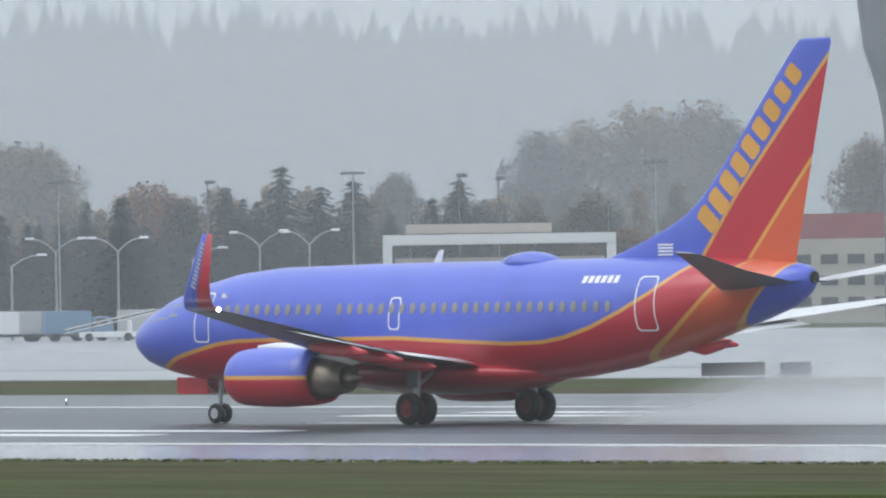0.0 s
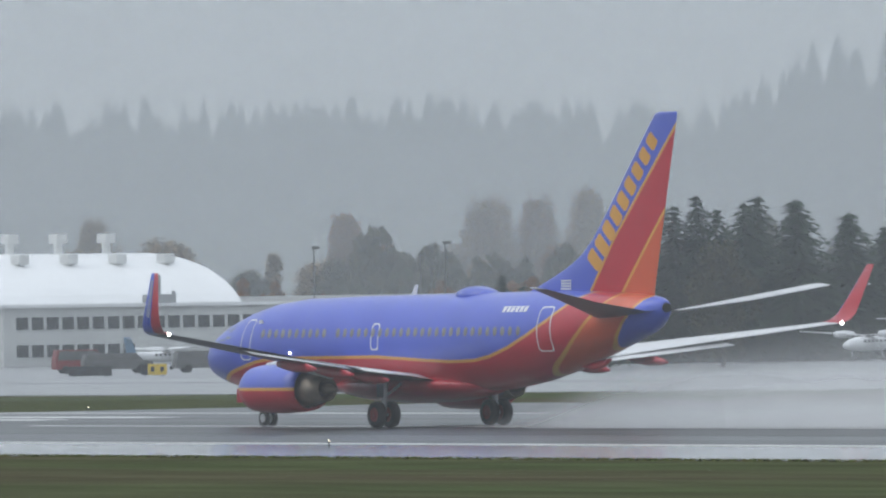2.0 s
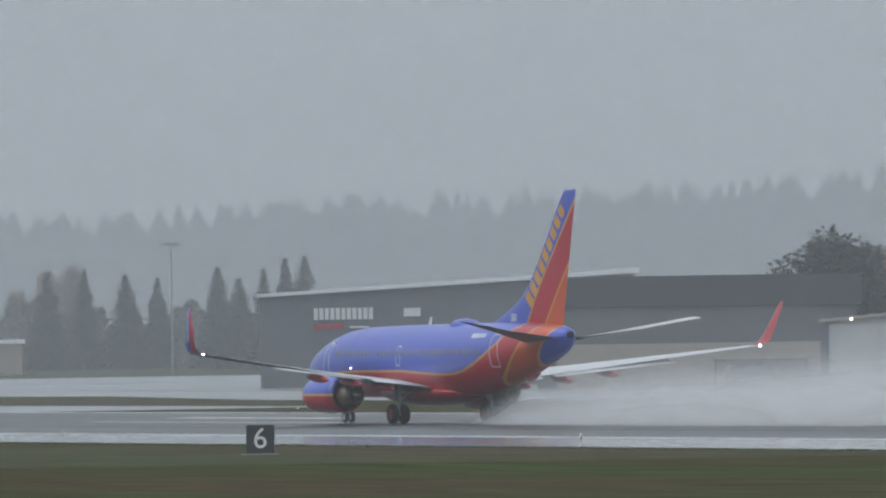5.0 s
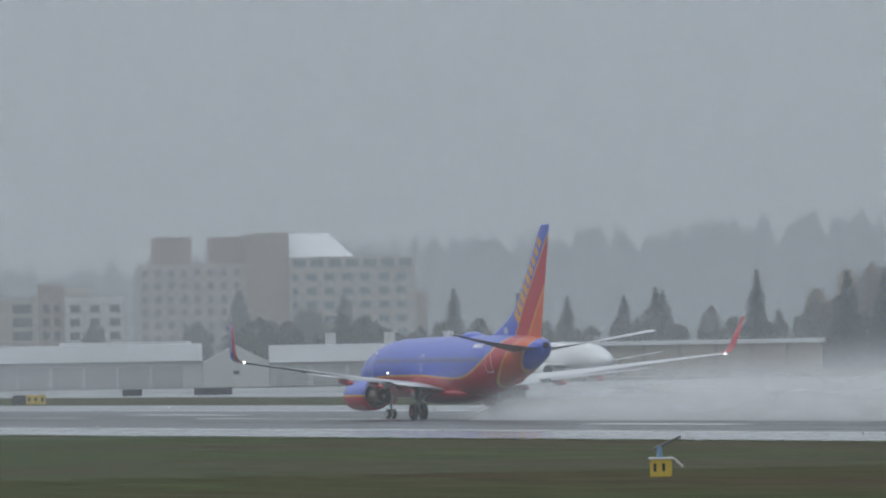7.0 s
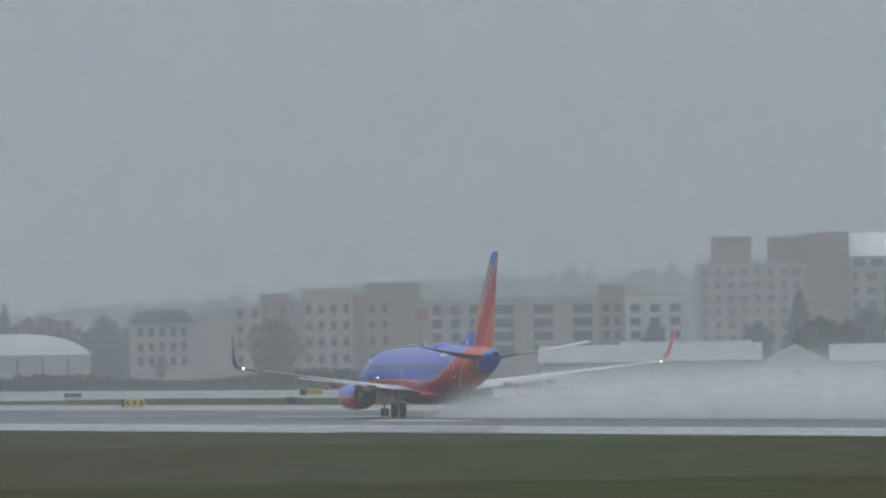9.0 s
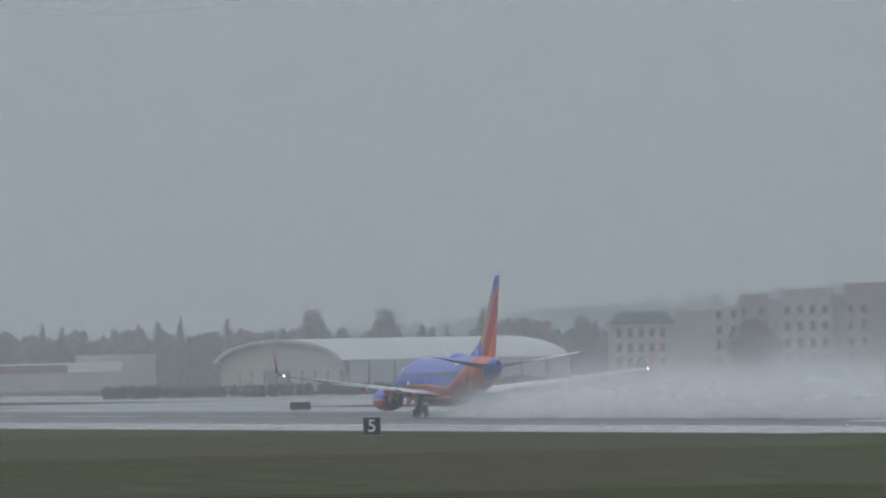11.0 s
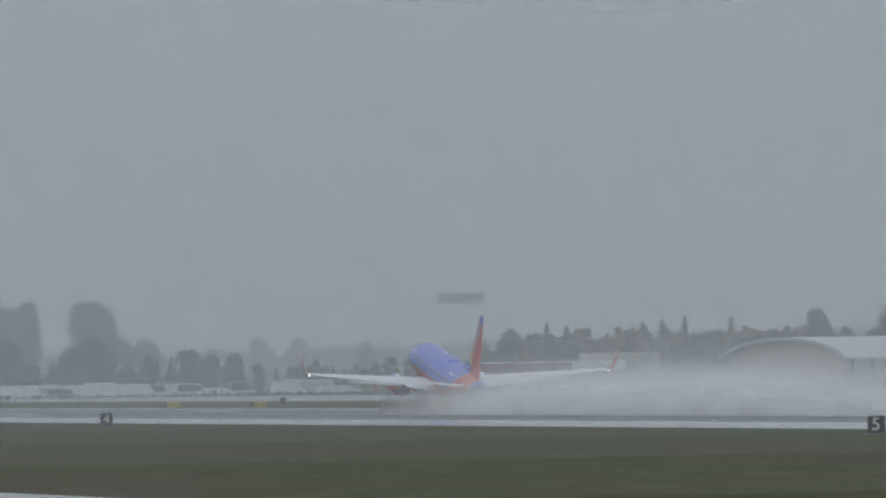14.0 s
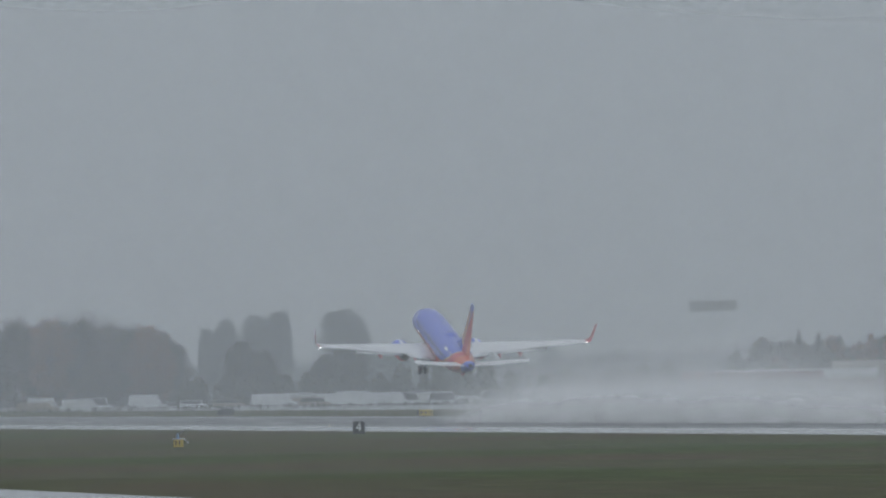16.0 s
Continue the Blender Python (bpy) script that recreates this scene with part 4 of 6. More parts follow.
BROADLEAVES_A = [(47.39, 1100, 19.2), (44.52, 1300, 23.0), (44.29, 1350, 24.4), (43.91, 1350, 26.5), (43.62, 1350, 26.8), (43.47, 1350, 24.8), (45.35, 1100, 15.9), (42.67, 1000, 17.6), (47.55, 1250, 20.7), (47.36, 1250, 21.0), (47.26, 1250, 19.6), (50.39, 1200, 17.5), (50.23, 1200, 18.9), (50.04, 1200, 16.7), (51.06, 1200, 17.4), (47.61, 1200, 20.6), (53.69, 1400, 20.1), (53.95, 1400, 19.4), (54.2, 1400, 19.1), (50.31, 1100, 17.7), (50.44, 1000, 14.4), (55.07, 1300, 17.3), (54.26, 1400, 19.3), (53.97, 1400, 19.6), (53.68, 1400, 20.3), (58.43, 1300, 18.1), (56.48, 1300, 16.2), (55.02, 1300, 17.3), (58.42, 1400, 19.1), (59.52, 1500, 19.2)]
BROADLEAVES_B = [(57.7, 1400, 17.1), (56.47, 1300, 15.9), (59.52, 1500, 19.3), (58.42, 1500, 20.1), (66.71, 1250, 10.7), (66.54, 1250, 13.1), (66.39, 1250, 13.7), (67.31, 1350, 9.3), (66.72, 1400, 11.5)]
BUSHY_A = [(46.75, 1000, 14.7), (46.56, 950, 12.1), (44.84, 1000, 12.0), (44.59, 950, 10.6), (44.27, 950, 11.8), (44.08, 950, 9.4), (50.01, 1000, 12.9), (49.62, 950, 11.9), (49.79, 1000, 6.8), (49.56, 1000, 7.3), (50.01, 1000, 6.3), (46.59, 1000, 13.4), (46.21, 1000, 10.3), (51.51, 900, 11.4), (50.84, 950, 11.6), (50.61, 950, 10.2), (49.88, 1000, 12.5), (49.62, 1000, 11.9), (52.93, 690, 8.9), (51.78, 900, 11.3), (51.46, 900, 11.5), (50.86, 900, 11.3), (50.06, 900, 12.4), (54.66, 700, 5.0), (53.57, 700, 6.4), (52.99, 780, 9.1), (60.33, 1100, 9.9), (59.94, 1100, 9.9), (59.74, 1100, 10.0)]
BUSHY_B = [(60.95, 1150, 10.9), (60.79, 1150, 12.1), (60.41, 1150, 10.1), (60.02, 1150, 10.9), (59.8, 1150, 10.7), (61.39, 1150, 11.0), (61.17, 1150, 10.3), (72.93, 1750, 11.7), (74.46, 2100, 16.3), (73.92, 2100, 13.0), (73.82, 2100, 13.3), (73.57, 1900, 5.2), (72.42, 2000, 10.1), (75.45, 2150, 16.4), (75.36, 2150, 14.9), (75.01, 2150, 16.1), (74.45, 2150, 17.1), (73.89, 2100, 13.5), (75.58, 2200, 13.5), (74.66, 2200, 13.2), (74.15, 2200, 13.1), (74.88, 1750, 4.6), (78.34, 2600, 13.7), (77.96, 2500, 12.4), (76.4, 2400, 15.6), (76.29, 2400, 16.2), (76.16, 2400, 17.2), (75.9, 2400, 16.6), (75.41, 2300, 17.0), (77.29, 2400, 12.3)]
COLUMNS = [(79.98, 2400, 21.8), (79.88, 2400, 22.6), (79.53, 2400, 23.0), (79.47, 2410, 21.6), (80.18, 2380, 20.6), (80.27, 2380, 18.7)]
ROUNDED = [(80.06, 2300, 13.6), (79.36, 2300, 13.0), (79.20, 2300, 12.6), (79.27, 2320, 11.0), (78.56, 2450, 13.0), (80.09, 2200, 14.0), (79.98, 2210, 12.0), (80.95, 2250, 10.6), (79.62, 2240, 11.0), (79.5, 2240, 12.6),
           (69.8, 1850, 9.5), (70.21, 1850, 9.2), (70.79, 1800, 9.4), (69.58, 1850, 11.4)]
GROVE = [(81.65, 2300, 20.5), (81.5, 2320, 20.8), (81.36, 2300, 20.6), (81.26, 2310, 19.5), (81.17, 2300, 21.2), (81.08, 2310, 20.0), (80.98, 2300, 21.0), (80.90, 2310, 19.0), (80.82, 2300, 19.6), (80.72, 2310, 18.6), (80.61, 2300, 19.3), (80.52, 2310, 17.0), (80.45, 2320, 14.6)]

plant(firs, CONIFERS_A + CONIFERS_B, "dark green conifer standing in the mist behind the airfield", "tree", "conifers", back=1.15, wide=1.3)
plant(cyps, CYPRESSES_A, "slim dark conifer in the mist beyond the apron", "tree", "slim conifers", back=1.13, wide=1.1)
plant(broads, BROADLEAVES_A[:16], "tall broadleaf tree in dull autumn colour, hazy in the mist", "tree", "broadleaf trees", back=1.32, wide=0.9)
plant(broads, BROADLEAVES_A[16:] + BROADLEAVES_B, "slender broadleaf tree in dull autumn colour, faint in the mist", "tree", "broadleaf trees", back=1.5, wide=0.62)
FAR_BUSHY = [q for q in BUSHY_B if q[0] > 73]
plant(bushes, BUSHY_A + [q for q in BUSHY_B if q[0] <= 73], "bushy autumn tree in brown and olive leaf", "tree", "bushy trees", back=1.12, wide=1.0)
plant(firs + bushes[1:], FAR_BUSHY, "dark tree in the mist behind the far hangar", "tree", "far dark trees", back=1.14, wide=0.8)
plant(bushes, GROVE, "brown and olive autumn tree in a grove beyond the field", "tree", "bushy trees", back=1.18, wide=0.85)
plant(dense, ROUNDED, "dark rounded tree standing low in the mist", "tree", "rounded trees", back=1.2, wide=0.85)
plant(dense, [(62.1, 1060, 14.4)], "dense dark olive tree with a rounded crown behind the hangars", "tree", "rounded trees", wide=1.15)
# shrubs added as stand-ins for dark mounded clutter, probably equipment
plant(dense, [(58.72 - 0.14 * i, 814, 1.9) for i in range(4)], "low dark shrub in place of unclear clutter before the fuel tanks", "shrub", "shrubs by the tanks", wide=1.1)
plant(fiery, [(61.78, 1090, 13.4), (61.66, 1100, 12.2), (61.9, 1100, 11.5)], "thin half-bare brown autumn tree behind the hangar", "tree", "autumn trees", wide=0.7)
rng = random.Random(12)
plant(fiery, [(48.75 + 0.15 * i + rng.uniform(-0.07, 0.07), 880 + rng.uniform(0, 40), rng.uniform(5.5, 10.0)) for i in range(22)] + [(59.6 + 0.11 * i, 1140 + rng.uniform(0, 60), rng.uniform(8.6, 11.0)) for i in range(15)], "rusty orange autumn tree behind the airfield buildings", "tree", "autumn trees", wide=0.95)
rng = random.Random(5)
poplars = [broadleaf("poplar_tree", s, BEIGE, w, 0.1, 3000, True) for s, w in ((31, 0.13), (32, 0.16))]
plant(firs, [(45.25 + 0.085 * i + rng.uniform(-0.04, 0.04), 930 + rng.uniform(0, 60), rng.uniform(7.5, 11.5)) for i in range(44)], "dark green conifer in a dense stand behind the street lamps", "tree", "conifers", wide=1.1)
plant(columns, COLUMNS, "tall columnar tree, dark and hazy in the mist", "tree", "columnar trees", back=1.16)
plant(poplars, [(43.2 + 0.2 * i + rng.uniform(-0.08, 0.08), 1330 + rng.uniform(0, 90), rng.uniform(13, 18.5)) for i in range(34)], "slim beige autumn poplar fading in the mist", "tree", "poplars")
plant(poplars + broads, [(52.9 + 0.2 * i + rng.uniform(-0.1, 0.1), 1500 + rng.uniform(0, 120), rng.uniform(9, 15)) for i in range(40)], "pale autumn tree fading in the mist", "tree", "poplars", wide=1.2)
discard(firs + cyps + broads + bushes + poplars + dense + fiery + columns)


def wood_belt(name, az0, az1, reach, low, high, count, seed, material=WOODS, leaves=110):
    """A belt of far woodland: many ragged crowns of leaf clumps, too many to count."""
    rng = random.Random(seed)
    verts, faces = [], []
    for i in range(count):
        az = az0 + (az1 - az0) * rng.random()
        p = at(az, reach + rng.uniform(-60, 60))
        h = rng.uniform(low, high) * (0.85 + 0.5 * noise.noise((az * 1.3, seed, 0)))
        w = h * rng.uniform(0.20, 0.38)
        pointed = rng.random() < 0.35
        for k in range(leaves):
            z = rng.random() ** 0.8
            rr = w * ((1.05 - z) if pointed else math.sqrt(max(0.03, 1 - max(0, z - 0.35) ** 2 * 2.4))) * rng.random() ** 0.4
            a = rng.uniform(0, 6.283)
            x, y, zz, s = p.x + rr * math.cos(a), p.y + rr * math.sin(a), h * z, h * rng.uniform(0.05, 0.10)
            c_, s_ = s * math.cos(a * 5), s * math.sin(a * 5)
            b = len(verts)
            verts += [(x - c_, y - s_, zz - s * 0.4), (x, y, zz - s * 0.9), (x + c_, y + s_, zz + s * 0.3), (x + 0.2 * s_, y, zz + s)]
            faces.append((b, b + 1, b + 2, b + 3))
    me = bpy.data.meshes.new(name)
    me.from_pydata(verts, [], faces)
    me.materials.append(material)
    tagged(new(name, me), "belt of hazy mixed woodland behind the airfield" if high > 4 else "low ragged hedge beyond the field", "woodland" if high > 4 else "hedge", kind="stuff")


wood_belt("woodland", 41, 50, 1300, 6, 11, 200, 1, AUTUMN)
wood_belt("woodland", 50, 64, 1250, 4, 9, 320, 2, AUTUMN)
wood_belt("woodland", 41, 55, 1500, 9, 16, 300, 3, OLIVE)
wood_belt("woodland", 62, 70, 1700, 6, 11, 220, 4, OLIVE)
wood_belt("woodland", 73, 77.3, 2550, 8, 15, 240, 5, OLIVE)
wood_belt("woodland", 77.4, 80.5, 2640, 6, 11, 95, 6, OLIVE)
wood_belt("woodland", 80.4, 83, 2790, 11, 18, 110, 6, AUTUMN)
wood_belt("hedge", 72.4, 76.6, 1640, 1.7, 2.4, 900, 7, OLIVE, 45)
wood_belt("woodland", 72.8, 77.2, 2600, 9, 15, 110, 9, AUTUMN)
wood_belt("woodland", 72.8, 77.2, 2620, 10, 16, 120, 10, OLIVE)
wood_belt("hedge", 77.2, 82.0, 2120, 0.7, 1.3, 420, 8, OLIVE, 40)

# far hills with their woods
HILL = [(25, 60), (40, 70), (42.8, 71), (43.4, 73), (45, 76), (46.6, 78), (47.6, 80), (49.7, 95), (50.7, 87), (51.4, 82), (51.9, 75), (52.3, 75), (52.55, 64), (52.9, 54), (54.8, 56), (57, 56), (58.2, 54), (60.8, 47), (62.5, 42), (66, 37), (69, 31), (73, 21), (76, 12), (82, 8), (90, 6)]
for reach, k, seed, cnt in ((3420, 1.10, 31, 15000),):
    rng = random.Random(seed)
    verts, faces = [], []
    steps = 220
    for i in range(steps + 1):
        az = 30 + 58 * i / steps
        h = interp(-az, [(-a, z) for a, z in HILL]) * k * (1 + 0.04 * noise.noise((az * 2, seed, 1)))
        for rr, zz in ((-420, -1), (-250, h * 0.35), (-120, h * 0.68), (0, h * 0.93), (250, h * 0.96)):
            p = at(az, reach + rr)
            verts.append((p.x, p.y, zz))
    for i in range(steps):
        for j in range(4):
            b = i * 5 + j
            faces.append((b, b + 5, b + 6, b + 1))
    me = bpy.data.meshes.new("hill")
    me.from_pydata(verts, [], faces)
    me.materials.append(GRASS)
    tagged(new("backdrop_hill", me), "long wooded hill fading into low cloud", "hill", kind="structure")
    verts, faces = [], []
    for i in range(cnt):
        az = rng.uniform(38, 84)
        h = interp(-az, [(-a, z) for a, z in HILL]) * k
        u = rng.uniform(0.97, 1.0) if i % 9 == 0 else 0.97 * rng.random() ** 0.6
        p = at(az, reach - 400 + 400 * u)
        z0 = h * (0.02 + 0.92 * u) - 2
        hh, w = (rng.uniform(11, 22), rng.uniform(3.0, 5.0)) if i % 9 == 0 else (rng.uniform(6, 14), rng.uniform(3.0, 5.5))
        hh *= min(1.0, max(0.25, h / 60))
        b = len(verts)
        for z, r in ((0, 1.0), (0.45, 0.75)):
            for j in range(5):
                a = 6.283 * j / 5 + rng.uniform(-0.3, 0.3)
                verts.append((p.x + w * r * math.cos(a), p.y + w * r * math.sin(a), z0 + hh * z))
        verts.append((p.x, p.y, z0 + hh))
        for j in range(5):
            faces.append((b + j, b + (j + 1) % 5, b + 5 + (j + 1) % 5, b + 5 + j))
            faces.append((b + 5 + j, b + 5 + (j + 1) % 5, b + 10))
    me = bpy.data.meshes.new("hill_woods")
    me.from_pydata(verts, [], faces)
    me.materials.append(WOODS)
    tagged(new("hill_woods", me), "dense conifer woods covering the far hill", "woodland", kind="stuff")


# ================= buildings =================
def site(name, az, reach, label, category, turn=0.0, group=""):
    """An empty at a place, its x to the right and its y away from the runway side."""
    p = at(az, reach)
    return tagged(empty(name, pose(p.x, p.y, 0, 0, 0, az + turn)), label, category, group)


def windows(parent, u0, u1, cols, z0, z1, rows, w, h, y=-0.0, material=None, fill=None):
    """Rows of panes set in shallow frames on the face at y."""
    material = material or WINDOW
    pane = frame_ = None
    for r in range(rows):
        z = z0 + (z1 - z0) * (r / max(1, rows - 1) if rows > 1 else 0)
        for c in range(cols):
            u = u0 + (u1 - u0) * (c / max(1, cols - 1) if cols > 1 else 0.5)
            m = pose(u, y, z)
            if pane is None:
                pane = part("window", cube(-w / 2, w / 2, -0.12, 0.02, -h / 2, h / 2), material, parent)
                pane.matrix_basis = m
            else:
                again("window", pane, parent, m)


# arched hangar with a white barrel roof
def arch_hangar(name, x0, x1, y0, y1, eave, ridge, wall, front, label, cover=None, rim=None):
    hgr = tagged(empty(name, pose(0, 0, 0)), label, "hangar")
    w, cx = x1 - x0, (x0 + x1) / 2
    prof = []
    n = 24
    for i in range(n + 1):
        a = math.pi * (0.06 + 0.88 * i / n)
        prof.append((cx + math.cos(a) / math.cos(math.pi * 0.06) * w / 2, eave + (math.sin(a) - math.sin(math.pi * 0.06)) / (1 - math.sin(math.pi * 0.06)) * (ridge - eave)))
    inner = [(cx + (u - cx) * 0.965, eave + (z - eave) * 0.93 - 0.05) for u, z in prof]
    part("roof", prism(prof + inner[::-1], y0 - 0.8, y1), cover or ROOF_W, hgr, "curved white membrane roof", False)
    part("gable_wall", prism(inner + [(inner[-1][0], 0), (inner[0][0], 0)], y0, y0 + 0.4), front, hgr, "tan arched gable wall")
    part("arch_trim", prism(prof + [(cx + (u - cx) * 0.93, eave + (z - eave) * 0.86 - 0.05) for u, z in prof][::-1], y0 - 1.1, y0 - 0.82), rim or WALL_G, hgr, "grey rim of the arch")
    part("rear_wall", prism(inner + [(inner[-1][0], 0), (inner[0][0], 0)], y1 - 0.4, y1 - 0.01), wall, hgr)
    return hgr


h1 = arch_hangar("arched_hangar", -812.8, -777.8, 498, 532, 5.0, 10.35, WALL_W, WALL_T, "arched hangar with a white barrel roof and tan doors")
for i in range(6):
    part("hangar_door", cube(-807 + i * 4.6, -802.6 + i * 4.6, 497.4, 497.8, 0.0, 3.75, 0.03), WALL_T, h1, "tan sliding hangar door")
    part("door_light", cube(-807 + i * 4.6, -802.6 + i * 4.6, 497.42, 497.8, 3.8, 4.5, 0.03), WALL_W, h1, "white panel over the hangar door")
part("door_header", cube(-809, -778.4, 497.0, 497.7, 4.6, 4.95, 0.03), WALL_W, h1, "white door header")
part("buttress", prism([(-812.9, 5.0), (-819, 0), (-812.9, 0)], 498, 532), WALL_W, h1, "white sloping buttress")
part("side_annex", cube(-777.7, -768, 499, 540, 0, 5.3), WALL_W, h1, "white two-storey annex along the hangar")
part("annex_roof", cube(-777, -767.6, 498.6, 540.4, 5.3, 5.6), ROOF_W, h1)
pane = None
for r, z in enumerate((3.9, 1.4)):
    for i in range(23 if r == 0 else 8):
        m = pose(-767.95, 501 + i * 1.65, z)
        if pane is None:
            pane = part("window", cube(-0.06, 0.08, -0.6, 0.6, -0.55, 0.55), WINDOW, h1, "dark window pane")
            pane.matrix_basis = m
        else:
            again("window", pane, h1, m)
vent = None
for row, (x, z) in enumerate(((-795.5, 10.6), (-785.5, 8.6))):
    for i in range(6):
        m = pose(x, 501.5 + i * 5.4, z) @ Matrix.Scale(1.4, 4)
        if vent is None:
            vent = tagged(part("roof_vent", rod(cube(-0.55, 0.55, -0.4, 0.4, 0.5, 1.15, 0.04), (0, 0, -0.3), (0, 0, 0.5), 0.3, 0.3, 10), WALL_W, h1, "white roof ventilator"))
            vent.matrix_basis = m
        else:
            again("roof_vent", vent, h1, m)
part("roof_stack", rod(rod(cube(-1, 1, -1.2, 1.2, 0, 0.8), (0, 0, 0.8), (0, 0, 2.6), 0.16), (0, 1.6, 0), (0, 1.6, 1.1), 0.2), POLE, h1, "grey roof plant with a flue").matrix_basis = pose(-774, 520, 5.6)

h2 = arch_hangar("arched_hangar", -1878, -1782, 470, 512, 5.6, 9.7, WALL_P, WALL_P, "wide hangar with a shallow arched white roof", ROOF_L, WALL_L)
part("side_wall", cube(-1782.5, -1782, 470.5, 512, 0, 5.7), WALL_L, h2)
pane = None
for i in range(8):
    m = pose(-1781.9, 474 + i * 4.8, 2.4)
    if pane is None:
        pane = part("wall_rib", cube(-0.1, 0.1, -0.12, 0.12, -2.4, 2.9), WALL_G, h2)
        pane.matrix_basis = m
    else:
        again("wall_rib", pane, h2, m)
for i in range(9):
    part("hangar_door", cube(-1868 + i * 9.4, -1860 + i * 9.4, 469.3, 469.8, 0, 3.9, 0.04), WALL_G if i in (3, 4) else WALL_P, h2)

# green glazed pavilion and the low terminal wall about it
g = site("glazed_pavilion", 59.393, 932, "pavilion with a green glazed pitched roof", "building", 25)
part("wall", cube(-3.5, 8.0, 0.3, 6.3, 0, 5.95), TEAL_W, g, "green glass wall")
part("gable_glass", prism([(0.3, 5.97), (3.3, 7.8), (6.3, 5.97)], -3.5, 8.0, "x"), TEAL_W, g, "dark glazed gable")
part("roof", prism([(-0.3, 5.8), (3.3, 8.0), (6.9, 5.8), (6.9, 5.95), (3.3, 8.16), (-0.3, 5.95)], -3.7, 8.2, "x"), ROOF_G, g, "green glazed roof")
for u in (-4.2, 8.22):
    part("gable_frame", prism([(-0.6, 5.5), (3.3, 7.95), (7.2, 5.5), (7.2, 5.95), (3.3, 8.42), (-0.6, 5.95)], u, u + 0.48, "x"), WALL_W, g, "white gable frame")
part("ridge_cap", cube(-3.7, 8.2, 3.1, 3.5, 8.12, 8.26), WALL_W, g, "white ridge cap")
for i in range(9):
    part("glazing_bar", rod(bmesh.new(), (-2.9 + i * 1.28, -0.3, 5.98), (-2.9 + i * 1.28, 3.3, 8.18), 0.04, 0.04, 6), WALL_P, g)
    part("mullion", cube(-2.93 + i * 1.28, -2.83 + i * 1.28, 0.18, 0.3, 0, 5.7), ROOF_D, g)
t = site("terminal_building", 59.973, 900, "long low white terminal with a dark roof", "building")
part("wall", cube(-16, -2.8, 0, 12, 0, 5.5), WALL_W, t)
part("wing_wall", cube(-2.78, 10.6, -0.5, 10, 0, 4.8), WALL_P, t)
part("roof", cube(-16.5, -2.5, 8, 16, 5.5, 7.2), ROOF_D, t, "dark roof storey")
part("parapet", cube(-2.9, 10.7, -0.7, -0.3, 4.5, 5.0), WALL_W, t)
windows(t, 0, 9, 5, 2.0, 2.0, 1, 1.6, 1.6, -0.5)
b = site("dark_roofed_building", 58.6, 960, "building with a blue-grey metal roof", "building")
part("wall", cube(-13, 7, 0, 12, 0, 6.6), WALL_P, b)
part("roof", cube(-13.4, 7.4, -0.5, 12.5, 6.6, 8.2), ROOF_D, b)

w = site("white_hangar", 61.59, 838, "white gabled hangar with tall sliding doors", "hangar")
w.matrix_basis = w.matrix_basis @ Matrix.Diagonal((0.89, 0.89, 0.985, 1))
part("wall", prism([(-9.4, 0), (-9.4, 5.5), (0, 6.2), (9.4, 5.5), (9.4, 0)], 0.3, 20), WALL_W, w)
part("roof", prism([(-9.9, 5.5), (0, 6.25), (9.9, 5.5), (9.9, 5.75), (0, 6.5), (-9.9, 5.75)], -0.6, 20.4), WALL_P, w)
for u0, u1, mt in ((-9.0, -4.4, WALL_W), (-4.3, 2.2, WALL_W), (2.3, 6.0, WALL_W)):
    part("hangar_door", cube(u0, u1, -0.05, 0.28, 0.05, 5.35, 0.03), mt, w, "white sliding hangar door")
part("corner_post", cube(-9.8, -9.0, -0.4, 0.25, 0, 5.6), WALL_G, w)
for u, z in ((-6.9, 5.75), (-0.6, 6.15), (6.3, 5.8)):
    bm = bmesh.new()
    bmesh.ops.create_uvsphere(bm, u_segments=8, v_segments=6, radius=0.12)
    bmesh.ops.translate(bm, verts=bm.verts, vec=(u, -0.7, z))
    part("flood_lamp", bm, glow("flood_lamp_glow", (1, 0.8, 0.65), 4), w, "lit floodlight")
part("side_wing", cube(9.6, 28, 2, 14, 0, 5.3), WALL_W, w)
part("side_roof", cube(1.0, 27, 20.5, 34, 0, 7.3), WALL_G, w, "grey roof of a block behind")
d = site("dark_hangar", 62.5, 880, "dark grey hangar behind the white one", "hangar")
d.matrix_basis = d.matrix_basis @ Matrix.Diagonal((0.9, 0.9, 0.95, 1))
part("wall", cube(-22, 9, 6, 26, 0, 7.4), WALL_G, d)
part("roof", cube(-22.5, 9.5, 5.6, 26.5, 7.4, 10.2), ROOF_D, d)
part("low_wing", cube(-20, 5.4, -2, 5.9, 0, 4.0), WALL_P, d, "pale low wing")
part("canopy", cube(-5.0, 4.2, -9, -2.2, 2.3, 2.5), POLE_D, d, "dark flat canopy")
for u in (-4.7, -0.4, 3.9):
    part("canopy_post", rod(bmesh.new(), (u, -8.7, 0), (u, -8.7, 2.3), 0.1), POLE_D, d)

